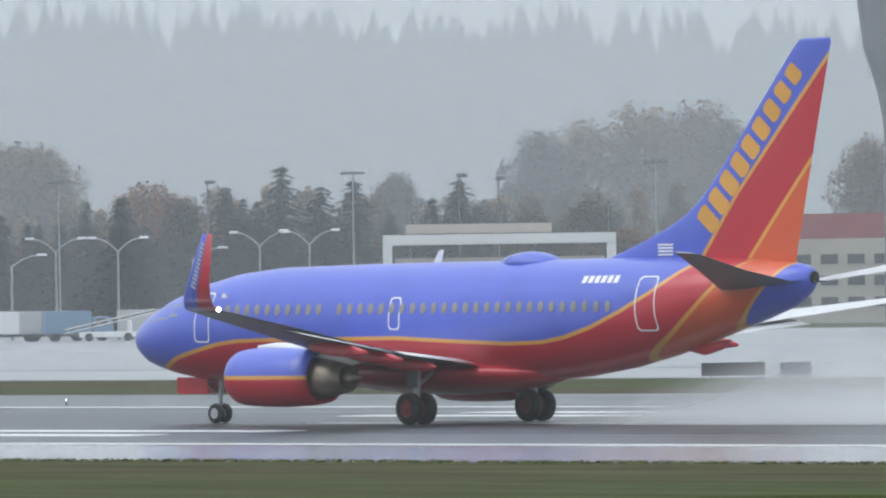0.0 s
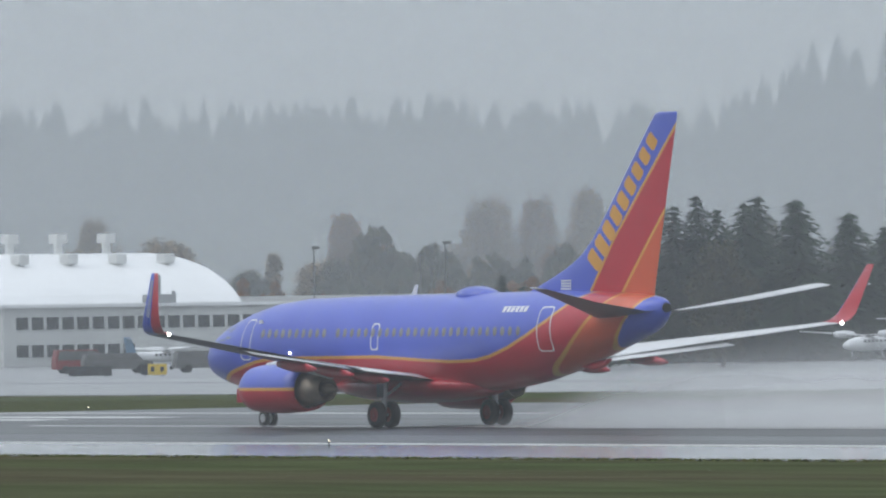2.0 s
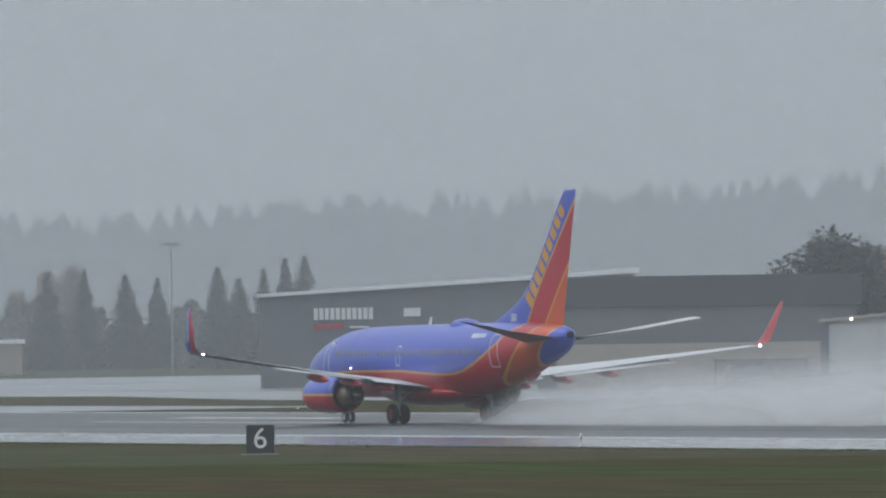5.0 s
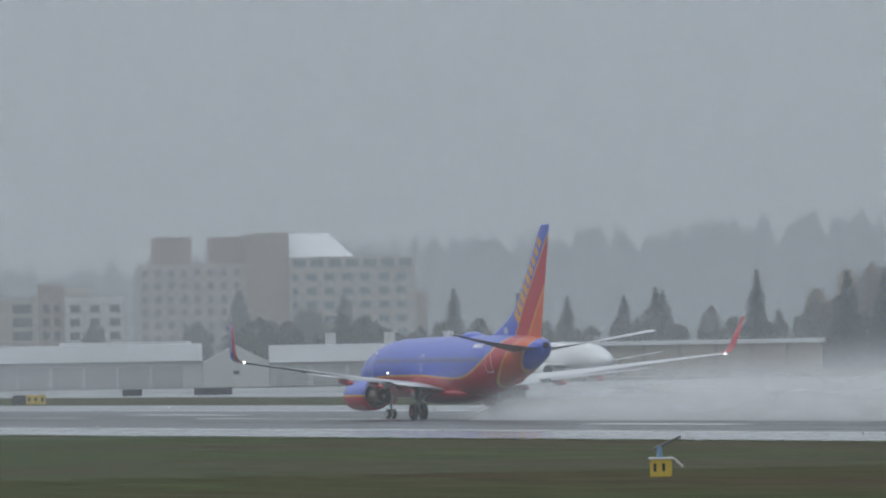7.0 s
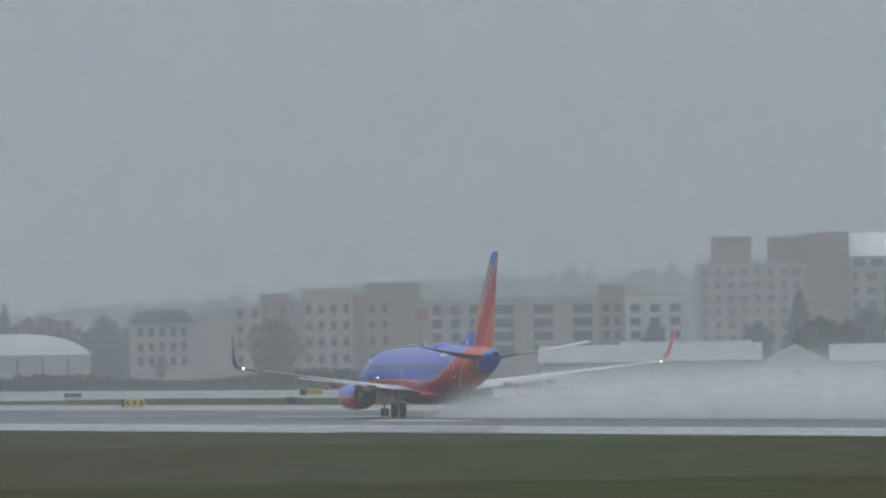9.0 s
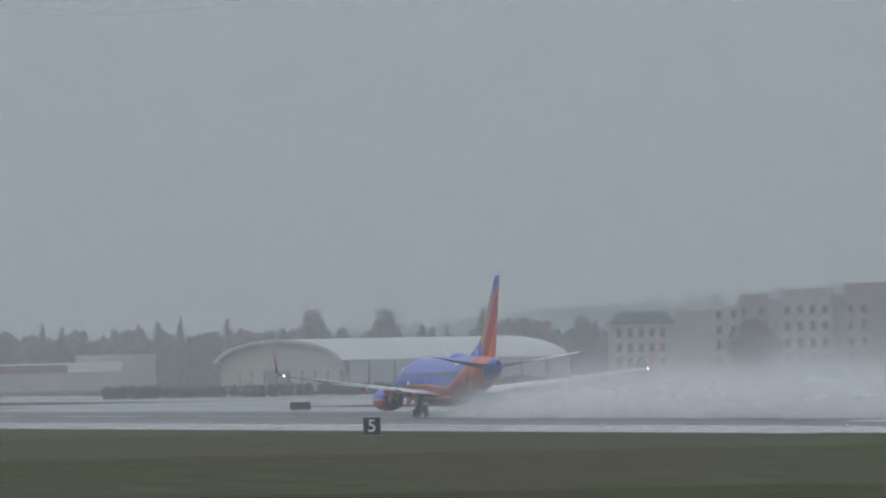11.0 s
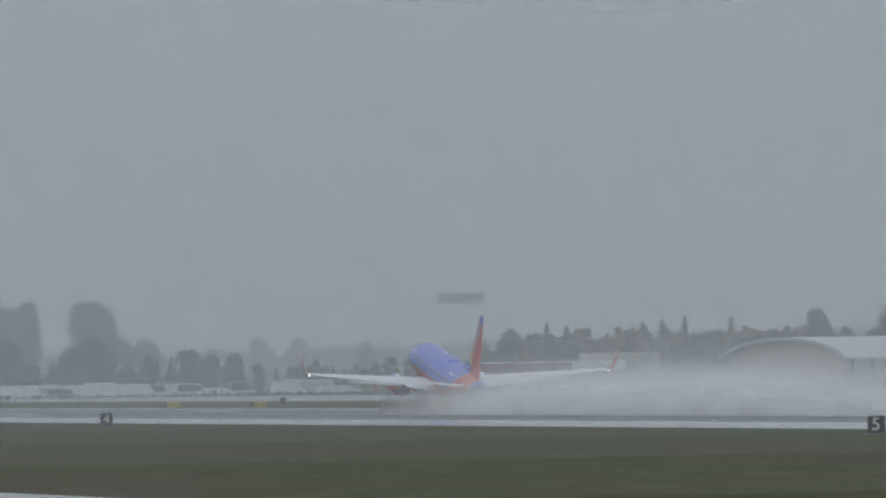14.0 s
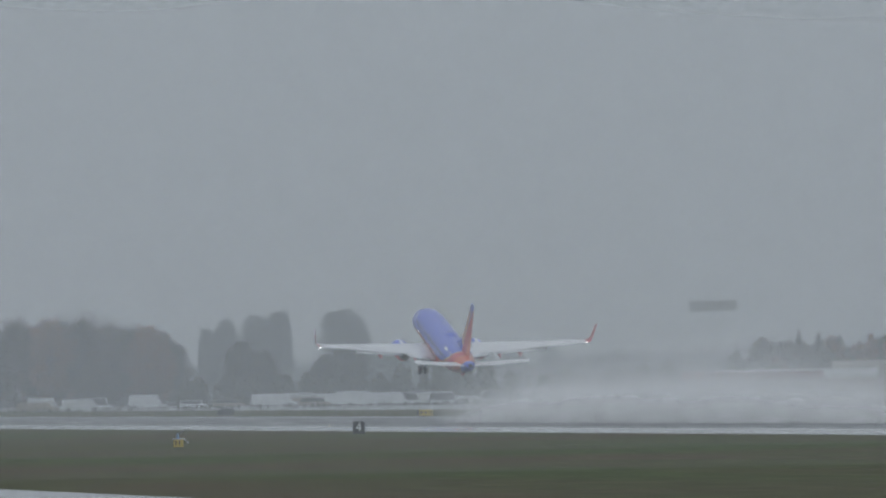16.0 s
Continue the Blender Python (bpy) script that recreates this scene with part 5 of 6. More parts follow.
f = site("charter_terminal", 64.3, 960, "dark grey hangar terminal with a white roof edge", "building")
part("wall", cube(-17.5, 18, 0, 30, 0, 8.6), WALL_G, f)
part("roof_edge", prism([(-17.8, 8.6), (18.4, 10.4), (18.4, 10.9), (-17.8, 8.9)], -1.0, 30), ROOF_W, f, "white sloping roof edge")
part("upper_wall", prism([(-17.4, 8.6), (17.9, 8.6), (17.9, 10.3)], 0.01, 29), WALL_G, f)
for i in range(11):
    part("sign_bar", cube(-12.4 + i * 0.52, -12.0 + i * 0.52, -0.2, 0.0, 6.4, 7.5), SIGN_W, f, "plain white mark on the wall")
part("sign_line", cube(-12.5, -9.6, -0.2, 0.0, 5.5, 6.0), RED_P, f, "plain red mark on the wall")
part("sign_line", cube(-9.0, -7.2, -0.2, 0.0, 5.6, 5.75), SIGN_W, f)
part("wall_light_panel", cube(-3.9, -2.3, -0.2, 0.0, 6.6, 7.4), SIGN_W, f, "pale panel on the wall")
part("doorway", cube(-10, 6, -0.15, 0.0, 0, 4.0), DARK, f)

# row hangars
r_ = site("row_hangar", 70.375, 1280, "long low row of white metal hangars", "hangar")
part("wall", cube(-23.5, 4.3, 0, 14, 0, 3.4), WALL_W, r_)
part("roof", prism([(-0.6, 3.4), (7, 5.6), (14.6, 3.4)], -24.0, 4.3, "x"), ROOF_M, r_, "pale metal pitched roof")
part("gable_block", prism([(4.35, 0), (4.35, 3.2), (8.5, 5.3), (12.7, 3.2), (12.7, 0)], -1.0, 13), WALL_W, r_, "white gabled bay")
part("wall_far", cube(12.75, 42, 0, 14, 0, 3.0), WALL_W, r_)
part("roof_far", prism([(-0.6, 3.0), (7, 5.2), (14.6, 3.0)], 12.75, 42.5, "x"), ROOF_M, r_, "pale metal pitched roof")
for i in range(6):
    part("bay_door", cube(-23.1 + i * 4.2, -19.2 + i * 4.2, -0.15, 0.0, 0.1, 2.8, 0.02), WALL_L, r_, "pale roller door")
for i in range(6):
    part("bay_door", cube(13.6 + i * 4.6, 17.6 + i * 4.6, -0.15, 0.0, 0.1, 2.5, 0.02), WALL_L, r_, "pale roller door")
part("small_sign", cube(8.2, 8.9, -1.15, -1.01, 1.6, 2.1), WINDOW, r_)
for u in (20.0, 27.5, 35.0):
    part("roof_box", cube(u, u + 1.3, 9.5, 11.0, 4.2, 6.6, 0.03), WALL_W, r_, "white box on the roof")
part("rear_roof", cube(-14, 3, 30, 46, 5.3, 5.9), ROOF_W, r_, "long white flat roof behind")
part("rear_wall", cube(-13.8, 2.8, 30.2, 45.8, 0, 5.28), WALL_G, r_)
r2 = site("row_hangar", 68.3, 1420, "low tan hangar row behind the parked jet", "hangar")
part("wall", cube(-22, 40, 0, 12, 0, 4.3), WALL_T, r2)
part("roof", cube(-22.4, 40.4, -0.4, 12.4, 4.3, 4.9), ROOF_W, r2)
for i in range(12):
    part("wall_rib", cube(-20 + i * 5, -19.8 + i * 5, -0.12, 0.0, 0, 4.2), WALL_G, r2)

# hotel
h = site("hotel", 69.77, 2400, "large pale beige hotel with a stepped roofline", "hotel")
part("left_wing", cube(-32.7, -6.7, 0, 14, 0, 24.7), WALL_P, h)
part("left_tower", cube(-29.1, -19.6, 6, 13, 24.72, 31.2), WALL_B, h)
part("step_block", cube(-15.8, -6.72, 3, 13, 24.72, 31.0), WALL_B, h)
part("core_tower", cube(-6.68, 3.5, -2, 14, 0, 31.8), WALL_B, h, "windowless beige core tower")
part("right_wing", cube(3.52, 33.4, -1, 14, 0, 25.8), WALL_P, h)
part("side_block", cube(33.45, 36.3, 2, 12, 0, 17.5), WALL_B, h)
part("atrium_roof", loft([[(3.6, -1.2, 25.9), (19, -1.2, 25.9), (19, 14, 25.9), (3.6, 14, 25.9)], [(3.6, 11, 31.6), (13, 11, 31.6), (13, 14, 31.6), (3.6, 14, 31.6)]]), ROOF_W, h, "bright white sloping atrium roof")
windows(h, -30.6, -8.8, 8, 4.0, 22.6, 7, 1.3, 1.6, 0.0, HAZY)
windows(h, 6.0, 31.0, 7, 24.4, 24.4, 1, 3.0, 1.7, -1.0, TEAL_W)
for u in (8.8, 17.3, 25.9):
    windows(h, u, u + 4.2, 2, 4.6, 21.1, 6, 2.3, 1.6, -1.0, TEAL_W)
windows(h, 5.0, 5.0, 1, 4.6, 21.1, 6, 1.2, 1.6, -1.0, TEAL_W)

# office and apartment row
o = site("office_row", 72.261, 2200, "row of pale office blocks of stepped heights", "building")
part("end_house", cube(-57.2, -43.3, 0, 12, 0, 12.3), WALL_P, o)
part("hipped_roof", prism([(-57.8, 12.3), (-55, 15.0), (-45, 15.0), (-42.8, 12.3)], -0.6, 12), ROOF_D, o, "dark hipped roof")
for u0, u1, z, y0, mt in ((-43.25, -34.5, 15.1, 0.5, WALL_P), (-34.45, -28.8, 15.9, 1.5, WALL_P), (-28.75, -22.6, 18.3, 0, WALL_B), (-22.55, -19.6, 17.0, 2, WALL_P), (-19.55, -8.8, 19.3, 0, WALL_P), (-8.75, -6.1, 17.9, 2, WALL_B), (-6.05, 6.1, 20.3, -0.6, WALL_B), (6.15, 44.6, 16.6, 0, WALL_P), (44.7, 50.2, 19.3, 0.6, WALL_B)):
    part("block", cube(u0, u1, y0, 14, 0, z), mt, o)
windows(o, -54.8, -45.4, 5, 4.0, 10.4, 3, 1.2, 1.8, 0.0)
windows(o, -33.2, -30, 2, 4.0, 14.0, 4, 1.1, 1.7, 1.5)
windows(o, -27.6, -24, 2, 4.0, 14.7, 4, 1.1, 1.7, 0.0)
windows(o, -18.3, -10.2, 4, 4.0, 14.7, 4, 1.2, 1.8, 0.0)
windows(o, -4.6, -1.8, 2, 4.0, 14.7, 4, 1.0, 1.7, -0.6)
windows(o, 9.5, 17.5, 3, 5.2, 14.0, 4, 1.9, 2.0, 0.0)
windows(o, 24.0, 41.0, 3, 5.2, 14.0, 4, 4.2, 1.9, 0.0)
windows(o, 46.2, 48.6, 2, 5.2, 14.0, 4, 1.4, 1.8, 0.6)
part("wall_disc", rod(bmesh.new(), (6.2, -0.9, 13.0), (6.2, -0.62, 13.0), 1.45, 1.45, 24), RED_P, o, "plain dull red disc on the wall")
o2 = site("office_block", 70.85, 2250, "white office block with dark square windows", "building")
part("wall", cube(-8, 9, 0, 12, 0, 16.6), WALL_W, o2)
part("plant_room", cube(-6, 2, 4, 10, 16.62, 18.6), WALL_P, o2)
windows(o2, -6.2, 7.0, 4, 5.0, 14.0, 4, 2.2, 1.7, 0.0)

# low sheds and the far billboard
s = site("low_shed", 77.3, 2300, "long low grey shed with a dark red band", "building")
part("wall", cube(-12, 32, 0, 14, 0, 4.2), WALL_P, s)
part("band", cube(-12.2, 20, -0.2, 0.0, 4.2, 5.9), HUB, s, "dull red fascia band")
part("roof", cube(-12.3, 32.3, 0.01, 14.3, 4.22, 6.3), ROOF_W, s)
part("taller_end", cube(22, 40, 2, 12, 0, 8.0), WALL_P, s)
b = site("billboard", 77.42, 2800, "hazy billboard on a tall post", "billboard")
part("board", cube(-6.6, 6.6, -0.3, 0.3, 22.9, 25.9, 0.05), WALL_P, b)
part("post", rod(bmesh.new(), (0, 0.4, 0), (0, 0.4, 23.2), 0.22, 0.18, 10), POLE, b)

# tall portal frames and the parking structure behind them
def portal(az, reach, half, top):
    p = site("portal_frame", az, reach, "tall white steel portal frame", "gantry", group="portal frames")
    part("post", cube(-half, -half + 0.8, -0.4, 0.4, 0, top - 0.9), WALL_W, p)
    part("post", cube(half - 0.8, half, -0.4, 0.4, 0, top - 0.9), WALL_W, p)
    part("beam", cube(-half, half, -0.45, 0.45, top - 0.88, top, 0.04), WALL_W, p)
    part("rear_beam", cube(-half * 0.8, half * 0.45, 1.0, 1.6, top + 0.1, top + 0.9), WALL_P, p)
    part("inner_beam", cube(-half + 1, half - 1, 2.0, 2.3, top - 2.4, top - 2.0), WALL_P, p)


portal(44.768, 870, 10.0, 8.5)
portal(49.819, 870, 5.83, 6.93)
p = site("parking_structure", 43.0, 950, "brown and white parking structure with open decks", "building")
part("rear_block", cube(-7, 16, 8, 20, 0, 10.3), HUB, p, "dull red-brown upper storey")
part("front_block", cube(-5, 16, 0, 7.9, 0, 7.9), WALL_P, p)
windows(p, -3.5, 14, 8, 2.0, 6.0, 3, 1.6, 0.9, 0.0)
p = site("service_building", 54.661, 950, "white flat-roofed service building", "building")
part("wall", cube(-19, 3.2, 2, 12, 0, 4.9), WALL_P, p)
part("canopy", cube(-19.4, 3.6, -1, 12.4, 5.3, 6.1), WALL_W, p, "white deep roof edge")
part("window_band", cube(-18, 2.4, 1.85, 1.99, 2.6, 3.9), WINDOW, p)
part("long_roof_edge", cube(4, 46, 20, 24, 5.4, 6.0), WALL_W, p)
part("long_wall", cube(4.2, 45.8, 20.5, 24, 0, 5.38), WALL_G, p)
c = site("green_container", 54.15, 835, "dark green storage container with a yellow top rail", "container")
part("body", cube(-3.8, 4.4, 0, 3, 0, 2.6, 0.05), GREEN_B, c)
for i in range(16):
    part("rib", cube(-3.6 + i * 0.5, -3.45 + i * 0.5, -0.06, -0.001, 0.15, 2.45), GREEN_B, c)
for z in (2.95, 3.35):
    part("rail", rod(bmesh.new(), (-3.7, 0.1, z), (12, 0.1, z), 0.05), YELLOW, c, "yellow rail")
for i in range(9):
    part("rail_post", rod(bmesh.new(), (-3.7 + i * 1.95, 0.1, 2.0), (-3.7 + i * 1.95, 0.1, 3.4), 0.04), YELLOW, c)
st = site("boarding_steps", 53.85, 830, "grey mobile steps leaning up beside the container", "steps")
part("stringer", prism([(-1.6, 0), (1.2, 2.6), (1.5, 2.6), (-1.2, 0)], 0, 0.2), POLE, st)
part("stringer", prism([(-1.6, 0), (1.2, 2.6), (1.5, 2.6), (-1.2, 0)], 1.0, 1.2), POLE, st)
for i in range(10):
    part("tread", cube(-1.4 + i * 0.28, -1.1 + i * 0.28, 0.2, 1.0, 0.2 + i * 0.26, 0.25 + i * 0.26), POLE, st)
s = site("blue_roofed_shed", 52.67, 850, "shed with a blue metal roof", "shed", 30)
part("wall", cube(-2.3, 4.4, 0.4, 6.8, 0, 3.3), WALL_G, s)
part("gable_wall", prism([(0.4, 3.32), (3.6, 5.0), (6.8, 3.32)], -2.3, 4.4, "x"), WALL_G, s)
part("roof", prism([(0, 3.15), (3.6, 5.05), (7.2, 3.15), (7.2, 3.3), (3.6, 5.22), (0, 3.3)], -2.54, 4.66, "x"), ROOF_B, s, "blue metal roof")
part("skylight", cube(1.6, 2.5, 1.5, 2.3, 3.9, 4.75, 0.03), WALL_W, s, "pale roof hatch")

# control tower with a flared cab
tw = site("control_tower", 42.45, 900, "grey control tower with a flared head", "tower")
part("shaft", loft([[(r * math.cos(a), r * math.sin(a), z) for a in [6.2832 * i / 24 for i in range(24)]] for z, r in ((0, 2.4), (16, 2.2), (18.3, 2.3), (21.3, 2.9), (24.4, 3.9), (29, 4.5))]), WALL_G, tw)
part("cab", loft([[(r * math.cos(a), r * math.sin(a), z) for a in [6.2832 * i / 24 for i in range(24)]] for z, r in ((29.02, 4.6), (33, 5.3))]), WINDOW, tw)
part("cab_roof", loft([[(r * math.cos(a), r * math.sin(a), z) for a in [6.2832 * i / 24 for i in range(24)]] for z, r in ((33.02, 5.6), (34, 5.2))]), WALL_P, tw)


# ================= poles and lamps =================
def street_lamp(arms):
    l = tagged(empty("street_lamp"), "double-armed grey street lamp" if arms == 2 else "single-armed grey street lamp", "lamp", "street lamps")
    part("pole", rod(bmesh.new(), (0, 0, 0), (0, 0, 7.0), 0.14, 0.09), POLE, l)
    for s in (-1, 1)[:arms]:
        bm = bmesh.new()
        pts = [(0, 0, 6.9), (s * 0.8, 0, 7.5), (s * 1.6, 0, 7.85), (s * 2.2, 0, 7.95)]
        for a, b in zip(pts, pts[1:]):
            rod(bm, a, b, 0.06)
        arm = part("arm", bm, POLE, l)
        part("lamp_head", cube(s * 2.1 - 0.0, s * 3.0, -0.2, 0.2, 7.9, 8.08, 0.04), SIGN_W, arm, "pale lamp head")
    return l


two, one = street_lamp(2), street_lamp(1)
for az, z in ((47.27, 7.9), (46.92, 7.9), (46.12, 8.2), (45.84, 8.3), (48.94, 7.6), (48.35, 7.9), (47.93, 8.0), (50.36, 7.8)):
    p, z = at(az, 845), z + 0.65
    copy_thing(two, Matrix.LocRotScale(p, Euler((0, 0, radians(az))), (0.85, 0.85, z / 8.0)))
for az, z in ((47.52, 6.6), (52.26, 5.6), (46.5, 7.0)):
    p, z = at(az, 860), z + 0.65
    copy_thing(one, Matrix.LocRotScale(p, Euler((0, 0, radians(az + 180))), (1, 1, z / 8.0)))
discard([two, one])


def tall_mast(kind):
    l = tagged(empty("light_mast"), "tall floodlight mast with a flat lamp bar" if kind else "dark pole with a boxy lamp head", "lamp", "tall light masts" if kind else "pole lamps")
    part("pole", rod(bmesh.new(), (0, 0, 0), (0, 0, 0.985), 0.008, 0.005), POLE if kind else POLE_D, l)
    if kind:
        part("lamp_bar", cube(-0.075, 0.075, -0.02, 0.02, 0.983, 1.0), POLE_D, l)
    else:
        part("lamp_head", cube(-0.02, 0.05, -0.02, 0.02, 0.975, 1.0), POLE_D, l)
    return l


mk, pk = tall_mast(1), tall_mast(0)
for az, z in ((47.25, 13.8), (45.59, 14.3), (43.88, 14.9), (57.25, 16.6), (60.56, 13.8), (60.24, 12.9), (58.92, 13.2), (65.84, 13.3), (68.34, 10.2)):
    reach = 880 if az < 58 else 1000 if az < 64 else 1550
    z = EYE + (z - EYE) * reach / 900
    copy_thing(mk, Matrix.LocRotScale(at(az, reach), Euler((0, 0, radians(az))), (z, z, z)))
for az, z in ((46.41, 13.7), (44.99, 14.0), (44.77, 13.7), (45.27, 11.2), (44.15, 11.2), (49.71, 11.9), (49.41, 12.3), (47.93, 13.3), (50.75, 11.9), (54.49, 10.7), (54.63, 9.6), (54.57, 8.4), (50.76, 12.0), (55.23, 10.4), (57.81, 12.8), (61.45, 12.7), (60.64, 9.3), (59.61, 9.7), (67.89, 8.8), (67.4, 8.7)):
    reach = 900 if az < 56 else 1000 if az < 64 else 1550
    z = EYE + (z - EYE) * (1.55 if az > 64 else 1.0)
    copy_thing(pk, Matrix.LocRotScale(at(az, reach), Euler((0, 0, radians(az))), (z, z, z)))
discard([mk, pk])


# ================= parked aircraft and vehicles =================
def light_plane(name, label, high_wing, tail_c):
    a = tagged(empty(name), label, "airplane", "parked light aircraft")
    rings = []
    for x, z, r in ((5.5, 1.5, 0.05), (5.0, 1.55, 0.35), (4.0, 1.65, 0.6), (2.5, 1.75, 0.72), (-1.5, 1.75, 0.72), (-3.5, 1.9, 0.5), (-5.5, 2.1, 0.2), (-6.0, 2.15, 0.05)):
        rings.append([(x, r * math.sin(t_), z + r * math.cos(t_)) for t_ in [6.2832 * i / 16 for i in range(16)]])
    part("fuselage", loft(rings), WHITE_P, a, "white fuselage", True)
    zw = 2.55 if high_wing else 1.25
    part("wing", loft([[(x, y, z) for x, _, z in wing_ring(0, 1.6 - k, 0.0 - k * 0.4, zw + abs(y) * 0.06, 0.12, 0, 6)] for y, k in ((-8, 0.5), (-4, 0.2), (0, 0), (4, 0.2), (8, 0.5))]), WHITE_P, a, "", True)
    for s in (-1, 1):
        part("engine_pod", loft([[(x, s * 2.6 + r * math.sin(t_), zw + 0.15 + r * math.cos(t_)) for t_ in [6.2832 * i / 12 for i in range(12)]] for x, r in ((2.9, 0.1), (2.6, 0.33), (1.2, 0.38), (-0.6, 0.25), (-1.0, 0.05))]), WHITE_P, a, "", True)
    part("tail_fin", loft([[(x, y_, z) for x, y_ in ((-4.2 - k, -0.06), (-4.2 - k, 0.06), (-6.0 - k * 0.4, 0.06), (-6.0 - k * 0.4, -0.06))] for z, k in ((2.1, 0), (4.4, 1.1))]), tail_c, a)
    part("tailplane", loft([[(x, y, z) for x, _, z in wing_ring(0, -5.0, -6.1, 4.2 if high_wing else 2.3, 0.1, 0, 5)] for y in (-2.6, 0, 2.6)]), WHITE_P, a)
    for i in range(6):
        part("window", cube(2.2 - i * 0.75, 2.6 - i * 0.75, -0.735, -0.60, 1.85, 2.15), GLASS, a)
        part("window", cube(2.2 - i * 0.75, 2.6 - i * 0.75, 0.60, 0.735, 1.85, 2.15), GLASS, a)
    for x, y in ((3.8, 0), (0.4, 1.6), (0.4, -1.6)):
        part("wheel", rod(bmesh.new(), (x, y - 0.1, 0.25), (x, y + 0.1, 0.25), 0.25, 0.25, 12), TYRE, a)
        part("strut", rod(bmesh.new(), (x, y, 0.25), (x, y * 0.8, 1.3), 0.06), STRUT, a)
    return a


for az, reach, turn, high, tl, size, lab in ((59.99, 868, 8, False, ROOF_B, 0.8, "white twin-propeller aircraft with a blue tail parked on the apron"), (60.06, 838, 170, False, HUB, 0.78, "white twin-propeller aircraft with a dull red tail parked on the apron"), (59.58, 840, 168, False, POLE_D, 0.8, "white twin-propeller aircraft with a dark tail parked on the apron"),
                                  (57.96, 815, 12, False, WHITE_P, 1.0, "white business aircraft parked before the arched hangar"), (52.09, 820, 238, True, WHITE_P, 0.8, "white high-wing aircraft parked on the wet apron"),
                                  (56.1, 840, 40, True, ROOF_B, 0.62, "pale blue and white aircraft parked by the annex")):
    a = light_plane("parked_aircraft", lab, high, tl)
    a.matrix_basis = Matrix.Translation(at(az, reach)) @ pose(0, 0, 0.03, 0, 0, az + turn) @ Matrix.Scale(size, 4)
pj, _, _ = jet("parked_airliner", WHITE_P, WING_TOP, WING_TOP, RED_P, WHITE_P, False)
tagged(pj, "white airliner with dark blue and red tail on far apron", "airplane")
for o in pj.children:
    if o.name.startswith("fin"):
        o.data.materials.append(NAVY_P)
        for p in o.data.polygons:
            if p.center.z > 11.0 or p.center.z < 7.4:
                p.material_index = 1
pj.matrix_basis = Matrix.Translation(at(68.15, 1250)) @ pose(0, 0, 0.03, 0, 0, 68.15 - 67) @ Matrix.Scale(0.88, 4)


def vehicle(name, label, body, long, tall, az, reach, turn=0.0):
    v = tagged(empty(name, Matrix.Translation(at(az, reach)) @ pose(0, 0, 0.03, 0, 0, az + turn)), label, "vehicle", "parked vehicles")
    n = long / 2
    part("body", prism([(-n, 0.35), (n, 0.35), (n, 0.95), (n * 0.72, 1.05), (n * 0.5, tall), (-n * 0.92, tall), (-n, 1.0)], -0.9, 0.9), body, v)
    if long < 8:
        part("glazing", prism([(n * 0.68, 1.08), (n * 0.48, tall - 0.08), (-n * 0.85, tall - 0.08), (-n * 0.92, 1.08)], -0.93, 0.93), GLASS, v, "dark glazing")
    for x in (-n * 0.62, n * 0.62):
        for y in (-0.85, 0.85):
            part("wheel", rod(bmesh.new(), (x, y - 0.1, 0.33), (x, y + 0.1, 0.33), 0.33, 0.33, 12), TYRE, v)
    return v


for az, reach, body, lg, tl, lab in ((60.285, 815, WHITE_P, 4.6, 1.8, "white car on the apron"), (60.52, 820, POLE_D, 4.6, 1.7, "dark car on the apron"), (54.75, 840, POLE_D, 4.6, 1.5, "dark car with its lamps lit"), (53.45, 830, WHITE_P, 5.2, 2.1, "white van on the apron"),
                                (62.55, 830, POLE_D, 5.0, 1.9, "dark van under the canopy"), (58.6, 830, WHITE_P, 5.0, 2.2, "white van beside the tanks"), (56.35, 800, POLE_D, 5.5, 1.6, "dark apron tug by the annex"), (56.55, 805, HUB, 4.5, 1.9, "dull red apron cart by the annex"), (55.85, 800, POLE_D, 5.0, 1.7, "dark apron tug by the annex")):
    vehicle("parked_vehicle", lab, body, lg, tl, az, reach, 75 if 60 < az < 61 else 10)
for i, az in enumerate((81.24, 80.99, 80.36, 79.9, 79.68, 79.55, 79.42, 79.27, 80.16, 79.05, 78.82, 78.66, 79.23, 78.95, 78.12, 78.4, 79.75, 79.15)):
    lg = (9, 9, 6, 11, 7, 10, 8, 12, 7)[i % 9]
    vehicle("parked_vehicle", "pale trailer parked by the far hedge" if lg > 8 else "white van parked by the far hedge", WHITE_P if i % 4 else WALL_T, lg, (2.0, 2.6, 1.8, 2.9)[i % 4], az, 2180 + (i * 37) % 120, (i * 17) % 25 - 12)
for i, az in enumerate((79.74, 79.58, 79.44, 79.06, 78.96, 78.34, 78.22, 80.9, 80.62, 81.2)):
    vehicle("parked_trailer", "long white trailer parked among the far vehicles", WHITE_P if i % 3 else WALL_W, (9, 8, 10, 7)[i % 4], (3.0, 2.7, 3.2)[i % 3], az, 2300 + (i * 29) % 50, (i * 7) % 12 - 6)
